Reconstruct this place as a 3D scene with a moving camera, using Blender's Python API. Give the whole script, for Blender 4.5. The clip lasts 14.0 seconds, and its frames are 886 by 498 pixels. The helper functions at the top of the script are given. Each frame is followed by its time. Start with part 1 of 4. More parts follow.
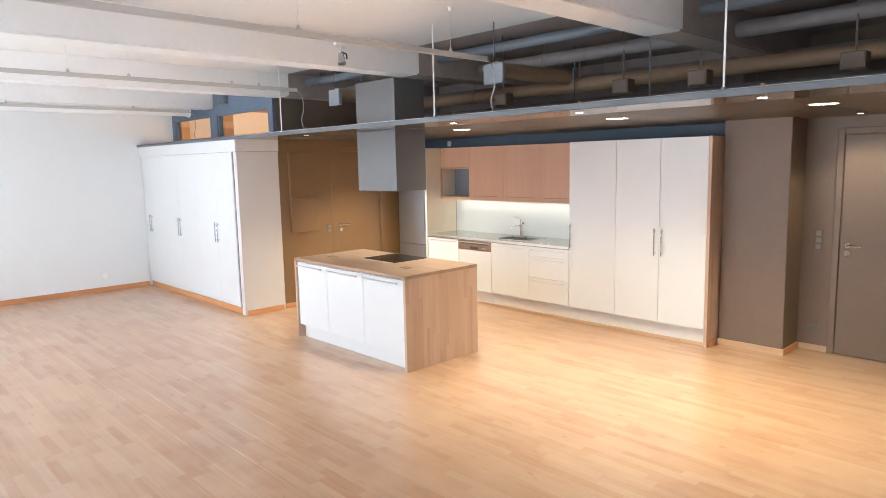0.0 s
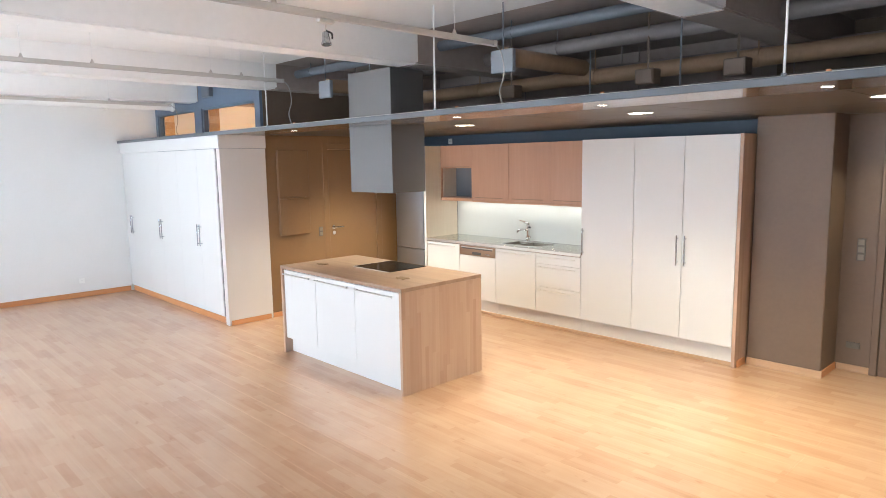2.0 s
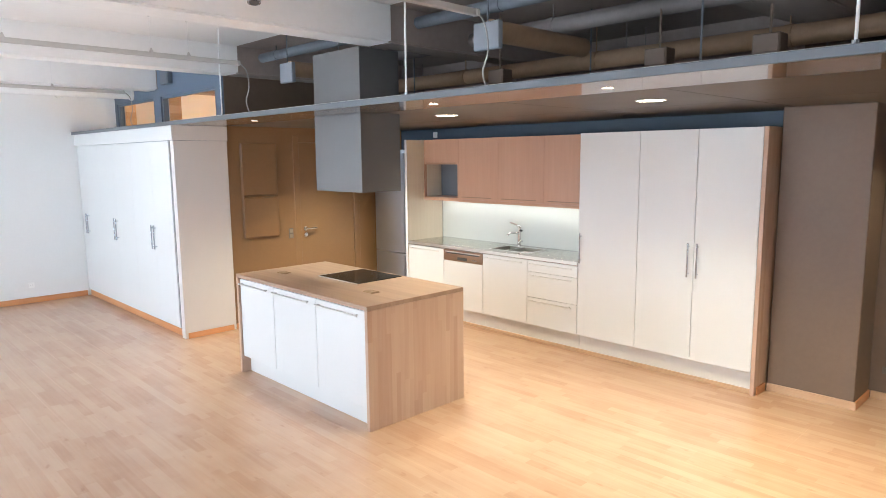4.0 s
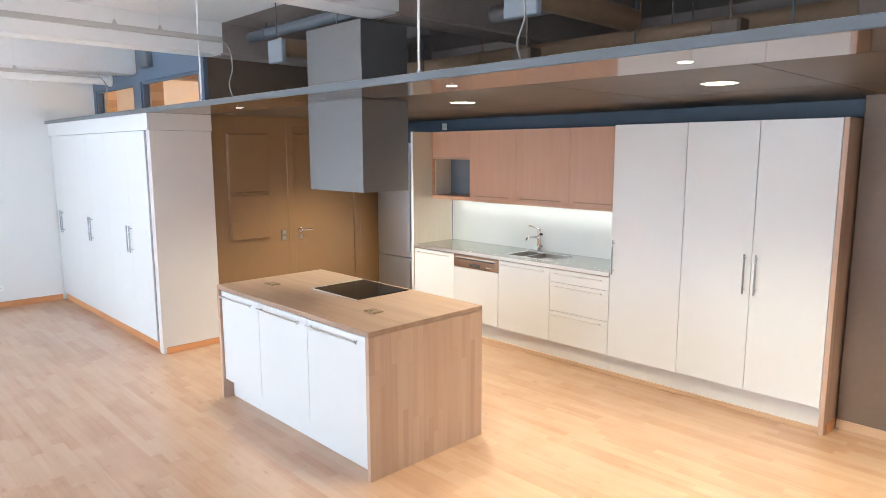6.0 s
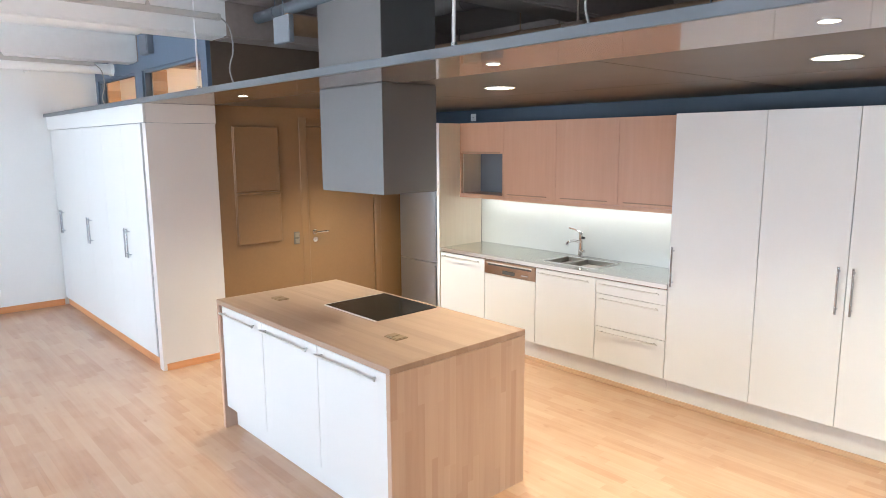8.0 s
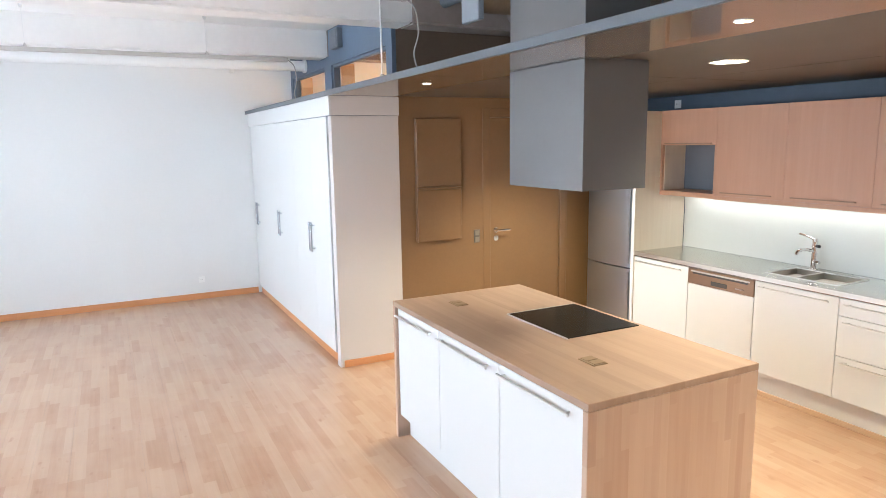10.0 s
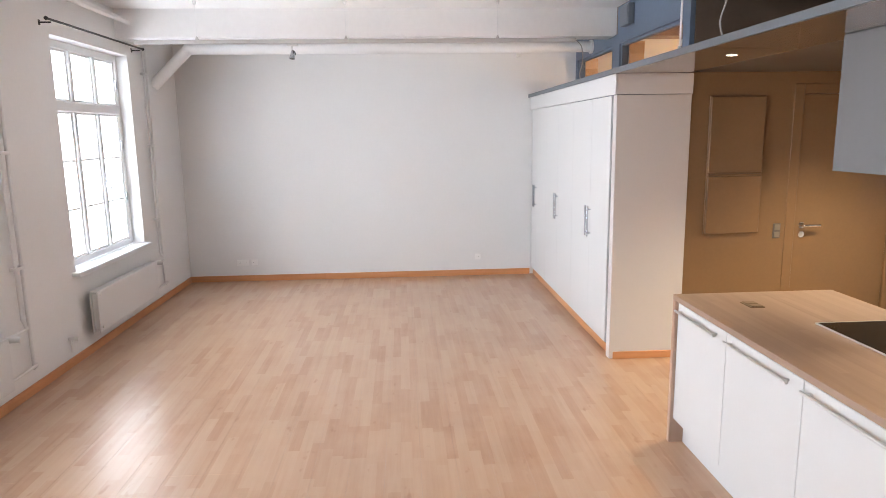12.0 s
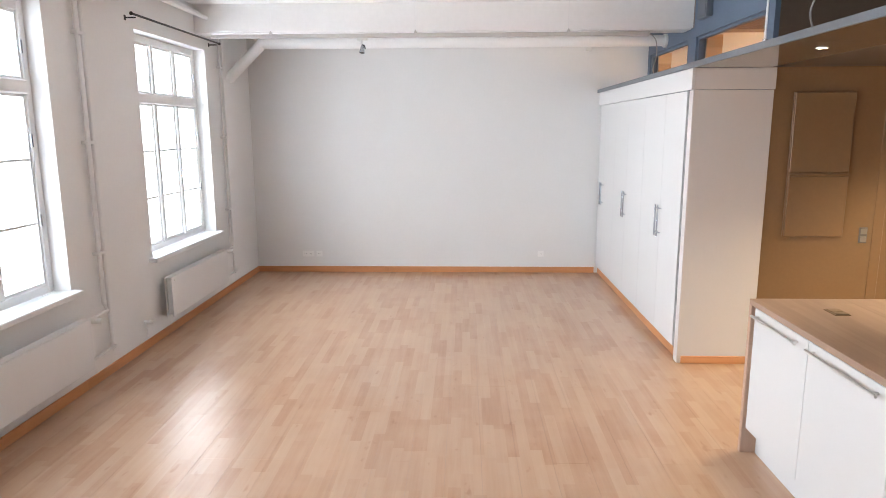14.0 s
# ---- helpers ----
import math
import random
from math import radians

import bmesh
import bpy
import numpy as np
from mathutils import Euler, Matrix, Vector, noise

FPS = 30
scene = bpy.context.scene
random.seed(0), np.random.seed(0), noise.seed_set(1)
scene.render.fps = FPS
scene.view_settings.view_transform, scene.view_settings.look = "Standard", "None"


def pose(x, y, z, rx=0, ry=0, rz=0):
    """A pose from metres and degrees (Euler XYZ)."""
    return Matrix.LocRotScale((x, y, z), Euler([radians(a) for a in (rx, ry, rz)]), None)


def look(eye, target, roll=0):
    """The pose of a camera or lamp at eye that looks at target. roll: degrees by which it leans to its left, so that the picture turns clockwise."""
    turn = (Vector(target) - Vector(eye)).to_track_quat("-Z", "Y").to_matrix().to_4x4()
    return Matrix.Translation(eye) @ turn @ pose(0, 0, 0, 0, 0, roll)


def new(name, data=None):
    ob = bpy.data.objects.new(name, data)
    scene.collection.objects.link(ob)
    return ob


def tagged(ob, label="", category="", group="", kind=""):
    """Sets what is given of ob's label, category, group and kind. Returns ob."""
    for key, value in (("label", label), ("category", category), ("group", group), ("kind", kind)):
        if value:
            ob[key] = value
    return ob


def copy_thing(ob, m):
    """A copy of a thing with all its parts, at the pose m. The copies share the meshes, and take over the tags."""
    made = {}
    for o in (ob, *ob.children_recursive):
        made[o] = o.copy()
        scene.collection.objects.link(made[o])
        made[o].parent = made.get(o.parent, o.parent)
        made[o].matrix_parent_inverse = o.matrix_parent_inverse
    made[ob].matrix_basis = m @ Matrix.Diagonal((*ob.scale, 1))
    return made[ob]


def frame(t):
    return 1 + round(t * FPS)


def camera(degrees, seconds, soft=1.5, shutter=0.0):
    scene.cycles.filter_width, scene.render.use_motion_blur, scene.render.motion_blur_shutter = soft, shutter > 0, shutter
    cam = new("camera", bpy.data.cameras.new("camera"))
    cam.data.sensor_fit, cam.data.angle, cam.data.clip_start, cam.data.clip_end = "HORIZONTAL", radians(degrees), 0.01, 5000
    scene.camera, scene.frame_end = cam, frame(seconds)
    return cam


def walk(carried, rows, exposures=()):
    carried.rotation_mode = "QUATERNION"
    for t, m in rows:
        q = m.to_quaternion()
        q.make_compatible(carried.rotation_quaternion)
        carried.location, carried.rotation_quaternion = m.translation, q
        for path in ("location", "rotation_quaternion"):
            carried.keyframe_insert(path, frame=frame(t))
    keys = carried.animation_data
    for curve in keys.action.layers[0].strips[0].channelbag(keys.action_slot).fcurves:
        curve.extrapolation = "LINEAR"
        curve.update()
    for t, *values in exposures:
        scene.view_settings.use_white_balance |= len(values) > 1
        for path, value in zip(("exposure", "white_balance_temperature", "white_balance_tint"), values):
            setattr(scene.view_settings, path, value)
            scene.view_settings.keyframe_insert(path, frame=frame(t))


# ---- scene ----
cam = camera(68.2, 14.0, soft=0.9)
PATH = [
    (0, (4.477, -3.782, 1.923), (3.042, -2.414, 1.661), -1.2),
    (0.5, (4.41, -3.653, 1.924), (2.972, -2.287, 1.664), -1.1),
    (1, (4.319, -3.555, 1.916), (2.881, -2.19, 1.656), -0.9),
    (1.5, (4.157, -3.454, 1.934), (2.72, -2.088, 1.669), -0.9),
    (2, (3.998, -3.344, 1.929), (2.565, -1.974, 1.662), -0.9),
    (2.5, (3.861, -3.19, 1.927), (2.44, -1.809, 1.657), -0.9),
    (3, (3.742, -3.002, 1.924), (2.322, -1.621, 1.651), -0.8),
    (5.5, (3.059, -2.302, 1.912), (1.639, -0.923, 1.626), -0.1),
    (6, (2.866, -2.19, 1.916), (1.446, -0.813, 1.621), -0.1),
    (6.5, (2.725, -2.111, 1.902), (1.306, -0.734, 1.604), 0.1),
    (7, (2.605, -1.969, 1.932), (1.169, -0.611, 1.624), -0.1),
    (9.5, (1.899, -1.589, 1.9), (0.286, -0.452, 1.578), -0.4),
    (10, (1.837, -1.536, 1.887), (0.077, -0.642, 1.565), -0.9),
    (10.5, (1.796, -1.519, 1.864), (-0.077, -0.9, 1.537), -0.8),
    (11, (1.747, -1.517, 1.853), (-0.188, -1.142, 1.514), -1.2),
    (11.5, (1.71, -1.522, 1.844), (-0.248, -1.302, 1.497), -1.1),
    (12, (1.705, -1.55, 1.845), (-0.261, -1.433, 1.495), -0.8),
    (12.5, (1.688, -1.555, 1.836), (-0.28, -1.527, 1.48), -0.6),
    (13, (1.686, -1.579, 1.832), (-0.282, -1.589, 1.476), -0.6),
    (13.5, (1.681, -1.58, 1.836), (-0.286, -1.62, 1.477), -0.4),
    (14, (1.678, -1.586, 1.836), (-0.288, -1.651, 1.475), -0.2),
]
EXPOSURES = (
    (0.0, 0.06, 6150.0, 10.0), (3.0, 0.02, 5950.0, 9.0), (5.5, 0.04, 5850.0, 8.0), (6.5, 0.0, 5800.0, 8.0), (9.5, 0.12, 5800.0, 8.0),
    (10.5, 0.08, 5950.0, 9.0), (11.0, 0.0, 6150.0, 11.0), (11.5, -0.22, 6450.0, 14.5), (12.5, -0.19, 6400.0, 13.5), (14.0, -0.16, 6400.0, 12.5),
)
walk(cam, [(t, look(eye, target, roll)) for t, eye, target, roll in PATH], EXPOSURES)

# ---- world and lights ----
DAY = (0.86, 0.94, 1.0)
WARM = (1.0, 0.88, 0.605)
WIN_X = ((-5.29, -3.81), (-2.61, -1.13), (0.07, 1.55), (2.75, 4.23))
WIN_Z = (0.75, 2.65)
WIN_POWER = (80, 72, 38, 51)
SPOT_X, SPOT_Y = (-2.15, 0.275, 1.602, 2.91), 0.39
DOWN_X, DOWN_Y = (-2.42, -0.585, 1.325, 2.96), (1.75, 1.36, 1.36, 1.36)
SPOT_W, DOWN_W = 84, (255, 190, 195, 240)

world = bpy.data.worlds.new("overcast_sky")
world.use_nodes = True
scene.world = world
wn = world.node_tree
sky = wn.nodes.new("ShaderNodeTexSky")
sky.sky_type, sky.sun_disc = "NISHITA", False
sky.sun_elevation, sky.sun_rotation = radians(35), radians(160)
wn.links.new(sky.outputs[0], wn.nodes["Background"].inputs[0])
wn.nodes["Background"].inputs[1].default_value = 0.12


def lamp(name, kind, m, watts, color, **more):
    data = bpy.data.lights.new(name, kind)
    data.energy, data.color = watts, color
    for key, value in more.items():
        if key == "size":
            data.size = value
        elif key == "size_y":
            data.shape, data.size_y = "RECTANGLE", value
        elif key == "spread":
            data.spread = value
        elif key == "cone":
            data.spot_size, data.spot_blend = value
        elif key == "soft":
            data.shadow_soft_size = value
    ob = new(name, data)
    ob.matrix_world = m
    return ob


for (x0, x1), watts in zip(WIN_X, WIN_POWER):
    lamp("window_daylight", "AREA", pose((x0 + x1) / 2, -4.50, 1.70, 90, 0, 0), watts, DAY, size=1.46, size_y=1.88)
for x in SPOT_X:
    lamp("spot_lamp", "SPOT", pose(x, SPOT_Y, 2.247), SPOT_W, WARM, cone=(radians(108), 0.95), soft=0.05)
for x, y, watts in zip(DOWN_X, DOWN_Y, DOWN_W):
    lamp("downlight_lamp", "SPOT", pose(x, y, 2.243), watts, WARM, cone=(radians(116), 0.9), soft=0.09)
lamp("door_spot_lamp", "SPOT", pose(2.80, 2.90, 2.247), 40, WARM, cone=(radians(110), 0.9), soft=0.04)
lamp("cabinet_led", "AREA", pose(-1.24, 3.085, 1.373), 2.8, (1.0, 0.93, 0.78), size=2.3, size_y=0.03)
lamp("hall_lamp", "POINT", pose(-4.9, 2.75, 2.05), 120, (1.0, 0.66, 0.34), soft=0.1)


# ---- materials ----
def shader(name):
    m = bpy.data.materials.new(name)
    m.use_nodes = True
    nt = m.node_tree
    return m, nt, nt.nodes["Principled BSDF"]


def node(nt, kind, **inputs):
    n = nt.nodes.new(kind)
    for key, value in inputs.items():
        slot = n.inputs[int(key[1:])] if key[0] == "i" and key[1:].isdigit() else n.inputs[key]
        if isinstance(value, bpy.types.NodeSocket):
            nt.links.new(value, slot)
        else:
            slot.default_value = value
    return n


def calc(nt, op, a, b=0.0):
    n = nt.nodes.new("ShaderNodeMath")
    n.operation = op
    for slot, value in ((0, a), (1, b)):
        if isinstance(value, bpy.types.NodeSocket):
            nt.links.new(value, n.inputs[slot])
        else:
            n.inputs[slot].default_value = value
    return n.outputs[0]


def ramp(nt, fac, stops):
    n = nt.nodes.new("ShaderNodeValToRGB")
    nt.links.new(fac, n.inputs[0])
    while len(n.color_ramp.elements) < len(stops):
        n.color_ramp.elements.new(0.5)
    for e, (at, col) in zip(n.color_ramp.elements, stops):
        e.position, e.color = at, (*col, 1)
    return n.outputs[0]


def mixed(nt, fac, a, b, how="MIX"):
    n = nt.nodes.new("ShaderNodeMix")
    n.data_type, n.blend_type = "RGBA", how
    for slot, value in ((0, fac), (6, a), (7, b)):
        if isinstance(value, bpy.types.NodeSocket):
            nt.links.new(value, n.inputs[slot])
        else:
            n.inputs[slot].default_value = value if slot == 0 else (*value, 1)
    return n.outputs[2]


def place(nt, scale=(1, 1, 1), world_space=True):
    src = nt.nodes.new("ShaderNodeNewGeometry").outputs["Position"] if world_space else nt.nodes.new("ShaderNodeTexCoord").outputs["Object"]
    n = nt.nodes.new("ShaderNodeVectorMath")
    n.operation = "MULTIPLY"
    nt.links.new(src, n.inputs[0])
    n.inputs[1].default_value = scale
    return n.outputs[0]


def noisy(nt, vec, scale, detail=4.0, rough=0.55):
    return node(nt, "ShaderNodeTexNoise", Vector=vec, Scale=scale, Detail=detail, Roughness=rough).outputs[0]


def relief(nt, bsdf, height, strength, distance=0.002):
    b = node(nt, "ShaderNodeBump", Height=height, Strength=strength, Distance=distance)
    nt.links.new(b.outputs[0], bsdf.inputs["Normal"])


def paint(name, color, rough=0.5, vary=0.06, grain=60.0, bump=0.15, coat=0.0, metal=0.0):
    """Painted or plastered surface: slow tone drift, fine grain and a soft relief."""
    m, nt, b = shader(name)
    v = place(nt)
    slow = noisy(nt, v, 0.9, 3.0)
    fine = noisy(nt, v, grain, 3.0)
    dark = tuple(c * (1 - vary) for c in color)
    light = tuple(min(1.0, c * (1 + vary)) for c in color)
    c = ramp(nt, slow, ((0.3, dark), (0.7, light)))
    c = mixed(nt, 0.25, c, ramp(nt, fine, ((0.35, dark), (0.65, light))))
    nt.links.new(c, b.inputs["Base Color"])
    nt.links.new(calc(nt, "ADD", calc(nt, "MULTIPLY", slow, 0.16), rough - 0.08), b.inputs["Roughness"])
    b.inputs["Metallic"].default_value = metal
    b.inputs["Coat Weight"].default_value = coat
    if bump:
        relief(nt, b, fine, bump)
    return m


def staves(nt, along, across, width, length):
    """A random tone for each stave of a jointed wood surface."""
    s = nt.nodes.new("ShaderNodeSeparateXYZ")
    nt.links.new(place(nt), s.inputs[0])
    row = calc(nt, "FLOOR", calc(nt, "DIVIDE", s.outputs[across], width))
    n1 = nt.nodes.new("ShaderNodeTexWhiteNoise")
    n1.noise_dimensions = "1D"
    nt.links.new(row, n1.inputs["W"])
    run = calc(nt, "FLOOR", calc(nt, "ADD", calc(nt, "DIVIDE", s.outputs[along], length), calc(nt, "MULTIPLY", n1.outputs[0], 7.0)))
    n2 = nt.nodes.new("ShaderNodeTexWhiteNoise")
    n2.noise_dimensions = "1D"
    nt.links.new(calc(nt, "ADD", calc(nt, "MULTIPLY", row, 17.31), calc(nt, "MULTIPLY", run, 3.77)), n2.inputs["W"])
    return n2.outputs[0]


def timber(name, along, across, deep, mid, pale, width=0.045, length=0.9, rough=0.4, tone=0.5, coat=0.0, knots=0.0, bump=0.1):
    """Wood with grain along one axis, jointed from staves."""
    m, nt, b = shader(name)
    scale = [26.0, 26.0, 26.0]
    scale[along] = 1.6
    v = place(nt, scale)
    grain = noisy(nt, v, 1.0, 6.0, 0.6)
    big = noisy(nt, place(nt), 1.4, 3.0)
    st = staves(nt, along, across, width, length)
    f = calc(nt, "ADD", calc(nt, "MULTIPLY", st, tone), calc(nt, "MULTIPLY", grain, 1.0 - tone))
    f = calc(nt, "ADD", f, calc(nt, "MULTIPLY", calc(nt, "SUBTRACT", big, 0.5), 0.35))
    c = ramp(nt, f, ((0.18, deep), (0.5, mid), (0.82, pale)))
    if knots:
        k = [15.0, 15.0, 15.0]
        k[along] = 6.0
        spot = noisy(nt, place(nt, k), 1.0, 2.0)
        c = mixed(nt, calc(nt, "MULTIPLY", ramp(nt, spot, ((0.66, (0, 0, 0)), (0.76, (1, 1, 1)))), knots), c, (deep[0] * 0.75, deep[1] * 0.55, deep[2] * 0.42))
        worn = noisy(nt, place(nt), 2.6, 4.0)
        c = mixed(nt, calc(nt, "MULTIPLY", ramp(nt, worn, ((0.42, (0, 0, 0)), (0.68, (1, 1, 1)))), 0.35), c, tuple(x * 1.08 for x in pale))
    nt.links.new(c, b.inputs["Base Color"])
    nt.links.new(calc(nt, "ADD", calc(nt, "MULTIPLY", big, 0.08), rough - 0.04), b.inputs["Roughness"])
    b.inputs["Coat Weight"].default_value = coat
    b.inputs["Coat Roughness"].default_value = 0.27
    relief(nt, b, grain, bump, 0.001)
    return m


def brushed(name, color, rough, along, streak=0.25):
    m, nt, b = shader(name)
    scale = [160.0, 160.0, 160.0]
    scale[along] = 1.5
    s = noisy(nt, place(nt, scale), 1.0, 4.0)
    nt.links.new(ramp(nt, s, ((0.3, tuple(c * (1 - streak) for c in color)), (0.7, color))), b.inputs["Base Color"])
    nt.links.new(calc(nt, "ADD", calc(nt, "MULTIPLY", s, 0.15), rough - 0.07), b.inputs["Roughness"])
    b.inputs["Metallic"].default_value = 1.0
    relief(nt, b, s, 0.05, 0.0005)
    return m


def glowing(name, color, power):
    m, nt, b = shader(name)
    b.inputs["Base Color"].default_value = (*color, 1)
    b.inputs["Emission Color"].default_value = (*color, 1)
    b.inputs["Emission Strength"].default_value = power
    return m


def glazing(name, color=(1, 1, 1), rough=0.0):
    m, nt, b = shader(name)
    b.inputs["Base Color"].default_value = (*color, 1)
    b.inputs["Transmission Weight"].default_value = 1.0
    b.inputs["Roughness"].default_value = rough
    b.inputs["IOR"].default_value = 1.08
    return m


PLASTER = paint("white_plaster", (0.83, 0.83, 0.825), 0.7, 0.03, 35.0, 0.25)
SATIN_WALL = paint("white_satin_wall_paint", (0.80, 0.80, 0.795), 0.21, 0.02, 30.0, 0.08)
CEILING_WHITE = paint("white_ceiling_paint", (0.86, 0.85, 0.84), 0.8, 0.03, 28.0, 0.3)
BEAM_WHITE = paint("white_beam_plaster", (0.86, 0.85, 0.84), 0.75, 0.04, 18.0, 0.5)
DARK = paint("dark_grey_wall_paint", (0.165, 0.113, 0.080), 0.48, 0.10, 30.0, 0.15)
DARK_CEIL = paint("dark_grey_ceiling_paint", (0.34, 0.275, 0.245), 0.65, 0.15, 18.0, 0.3)
DARK_BLUE = paint("dark_blue_grey_wall_paint", (0.07, 0.10, 0.145), 0.5, 0.08, 30.0, 0.12)
PALE_BLUE = paint("blue_grey_wall_paint", (0.115, 0.155, 0.22), 0.5, 0.08, 30.0, 0.12)
DARK_GLOSS = paint("dark_brown_satin_paint", (0.228, 0.129, 0.057), 0.38, 0.08, 40.0, 0.08)
DUCT = paint("dark_blue_grey_duct_paint", (0.14, 0.155, 0.18), 0.45, 0.15, 25.0, 0.2)
PIPE = paint("dull_grey_pipe_paint", (0.20, 0.172, 0.165), 0.6, 0.2, 14.0, 0.25)
DUCT_BROWN = paint("brown_pipe_lagging", (0.30, 0.19, 0.115), 0.6, 0.2, 25.0, 0.3)
PLATE = paint("pale_grey_cover_plate", (0.84, 0.84, 0.83), 0.4, 0.03)
# Bowl steel, darkened in its colour to give the shade inside the sink.
SINK = brushed("shaded_sink_steel", (0.42, 0.40, 0.36), 0.3, 1, 0.15)
SOCKET_BROWN = paint("brown_socket_metal", (0.25, 0.17, 0.10), 0.4, 0.05)
BOX_GREY = paint("pale_grey_sheet_metal", (0.21, 0.23, 0.26), 0.45, 0.05, 60.0, 0.05)
CANOPY = paint("dark_grey_canopy_board", (0.088, 0.070, 0.055), 0.42, 0.08, 40.0, 0.05)
CANOPY_GLOSS = paint("glossy_canopy_edge_board", (0.19, 0.145, 0.10), 0.16, 0.05, 60.0, 0.0, 0.5)
# Pale tone picked to bounce light from an unseen added board.
BOUNCE_PALE = paint("pale_bounce_surface", (0.62, 0.60, 0.57), 0.9, 0.06)
FASCIA = paint("grey_lacquered_fascia", (0.115, 0.13, 0.15), 0.35, 0.05, 60.0, 0.03, 0.1)
HOOD = paint("satin_grey_hood_steel", (0.18, 0.176, 0.178), 0.36, 0.03, 50.0, 0.02, 0.0, 0.45)
FRIDGE = paint("satin_fridge_steel", (0.47, 0.54, 0.64), 0.30, 0.02, 60.0, 0.0, 0.0, 0.95)
NICHE = paint("blue_grey_niche_back", (0.15, 0.165, 0.19), 0.45, 0.05)
LACQUER = paint("white_satin_lacquer", (0.70, 0.698, 0.695), 0.52, 0.015, 80.0, 0.02)
LACQUER_SIDE = paint("white_side_laminate", (0.68, 0.645, 0.625), 0.5, 0.02, 50.0, 0.05)
SEAM = paint("shadow_gap_edge", (0.10, 0.10, 0.10), 0.7, 0.1)
PLINTH = paint("pale_grey_plinth_laminate", (0.64, 0.62, 0.59), 0.4, 0.04, 60.0, 0.04)
WHITE_METAL = paint("white_enamelled_metal", (0.80, 0.80, 0.80), 0.35, 0.02, 60.0, 0.02, 0.2)
WHITE_WOOD = paint("white_window_paint", (0.82, 0.83, 0.84), 0.4, 0.03, 60.0, 0.06)
WHITE_PLASTIC = paint("white_plastic", (0.82, 0.82, 0.80), 0.4, 0.02, 80.0, 0.0)
BLACK_METAL = paint("black_painted_metal", (0.02, 0.02, 0.022), 0.4, 0.1, 60.0, 0.05)
ROCKER = paint("grey_rocker_plastic", (0.24, 0.21, 0.175), 0.35, 0.05)
SWITCH = paint("dark_grey_switch_plastic", (0.14, 0.125, 0.105), 0.35, 0.05)
CABLE = paint("grey_cable_sheath", (0.35, 0.34, 0.33), 0.5, 0.05)
TRACK = paint("grey_white_track_enamel", (0.55, 0.53, 0.51), 0.35, 0.04, 60.0, 0.02, 0.0, 0.3)
STEEL = brushed("brushed_steel", (0.76, 0.75, 0.73), 0.38, 0, 0.08)
STEEL_Z = brushed("brushed_steel_upright", (0.50, 0.53, 0.57), 0.26, 2, 0.14)
COUNTER = brushed("steel_worktop", (0.66, 0.65, 0.61), 0.24, 0, 0.08)
CHROME = brushed("polished_chrome", (0.85, 0.85, 0.85), 0.10, 2, 0.03)
COPPER = brushed("copper_lamp_can", (0.85, 0.42, 0.25), 0.3, 2, 0.1)
GLASS_BLACK = paint("black_glass_hob", (0.022, 0.019, 0.017), 0.17, 0.05, 60.0, 0.0, 0.0)
SPLASH = paint("pale_grey_glass_splashback", (0.60, 0.62, 0.59), 0.16, 0.02, 40.0, 0.0, 0.6)
GLASS = glazing("window_glass")
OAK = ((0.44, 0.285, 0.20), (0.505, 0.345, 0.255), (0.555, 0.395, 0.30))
# Birch lightened to carry the LED light on the gable and niche side.
BIRCH = timber("led_lightened_birch_veneer", 2, 1, (0.68, 0.60, 0.48), (0.73, 0.65, 0.53), (0.77, 0.70, 0.58), 0.4, 3.0, 0.45, 0.2)
# Island top's oak is darkened and greyed against OAK for its weaker light.
OAK_X = timber("dimmed_oak_laminate_lengthwise", 0, 1, (0.30, 0.196, 0.138), (0.36, 0.242, 0.174), (0.41, 0.283, 0.21), 0.042, 1.1, 0.33, 0.3)
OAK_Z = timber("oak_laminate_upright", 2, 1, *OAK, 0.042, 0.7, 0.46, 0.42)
OAK_ZX = timber("oak_front_veneer", 2, 0, (0.49, 0.275, 0.172), (0.53, 0.305, 0.195), (0.57, 0.335, 0.222), 0.3, 3.0, 0.42, 0.25)
BEECH_X = timber("beech_skirting_lengthwise", 0, 1, (0.55, 0.232, 0.092), (0.63, 0.282, 0.118), (0.69, 0.335, 0.155), 0.3, 2.0, 0.4, 0.2)
BEECH_Y = timber("beech_skirting_crosswise", 1, 0, (0.55, 0.232, 0.092), (0.63, 0.282, 0.118), (0.69, 0.335, 0.155), 0.3, 2.0, 0.4, 0.2)
BEECH_PALE = timber("pale_beech_skirting", 0, 1, (0.46, 0.28, 0.16), (0.54, 0.35, 0.22), (0.60, 0.40, 0.26), 0.3, 2.0, 0.45, 0.2)
PARQUET = timber("beech_parquet", 0, 1, (0.42, 0.222, 0.122), (0.498, 0.304, 0.186), (0.552, 0.362, 0.236), 0.0667, 0.42, 0.35, 0.38, 0.75, 0.5, 0.04)
SUBFLOOR = paint("dark_subfloor_joint", (0.16, 0.09, 0.05), 0.8, 0.1)
HALL_WOOD = timber("pine_hall_lining", 0, 2, (0.45, 0.24, 0.10), (0.62, 0.38, 0.18), (0.74, 0.50, 0.28), 0.1, 2.0, 0.5, 0.5)
LAMP_GLOW = glowing("warm_lamp_glow", (1.0, 0.86, 0.62), 9.0)
LED_GLOW = glowing("led_strip_glow", (1.0, 0.95, 0.84), 3.0)
SKY_GLOW = glowing("overcast_distance", (0.93, 0.97, 1.0), 3.0)


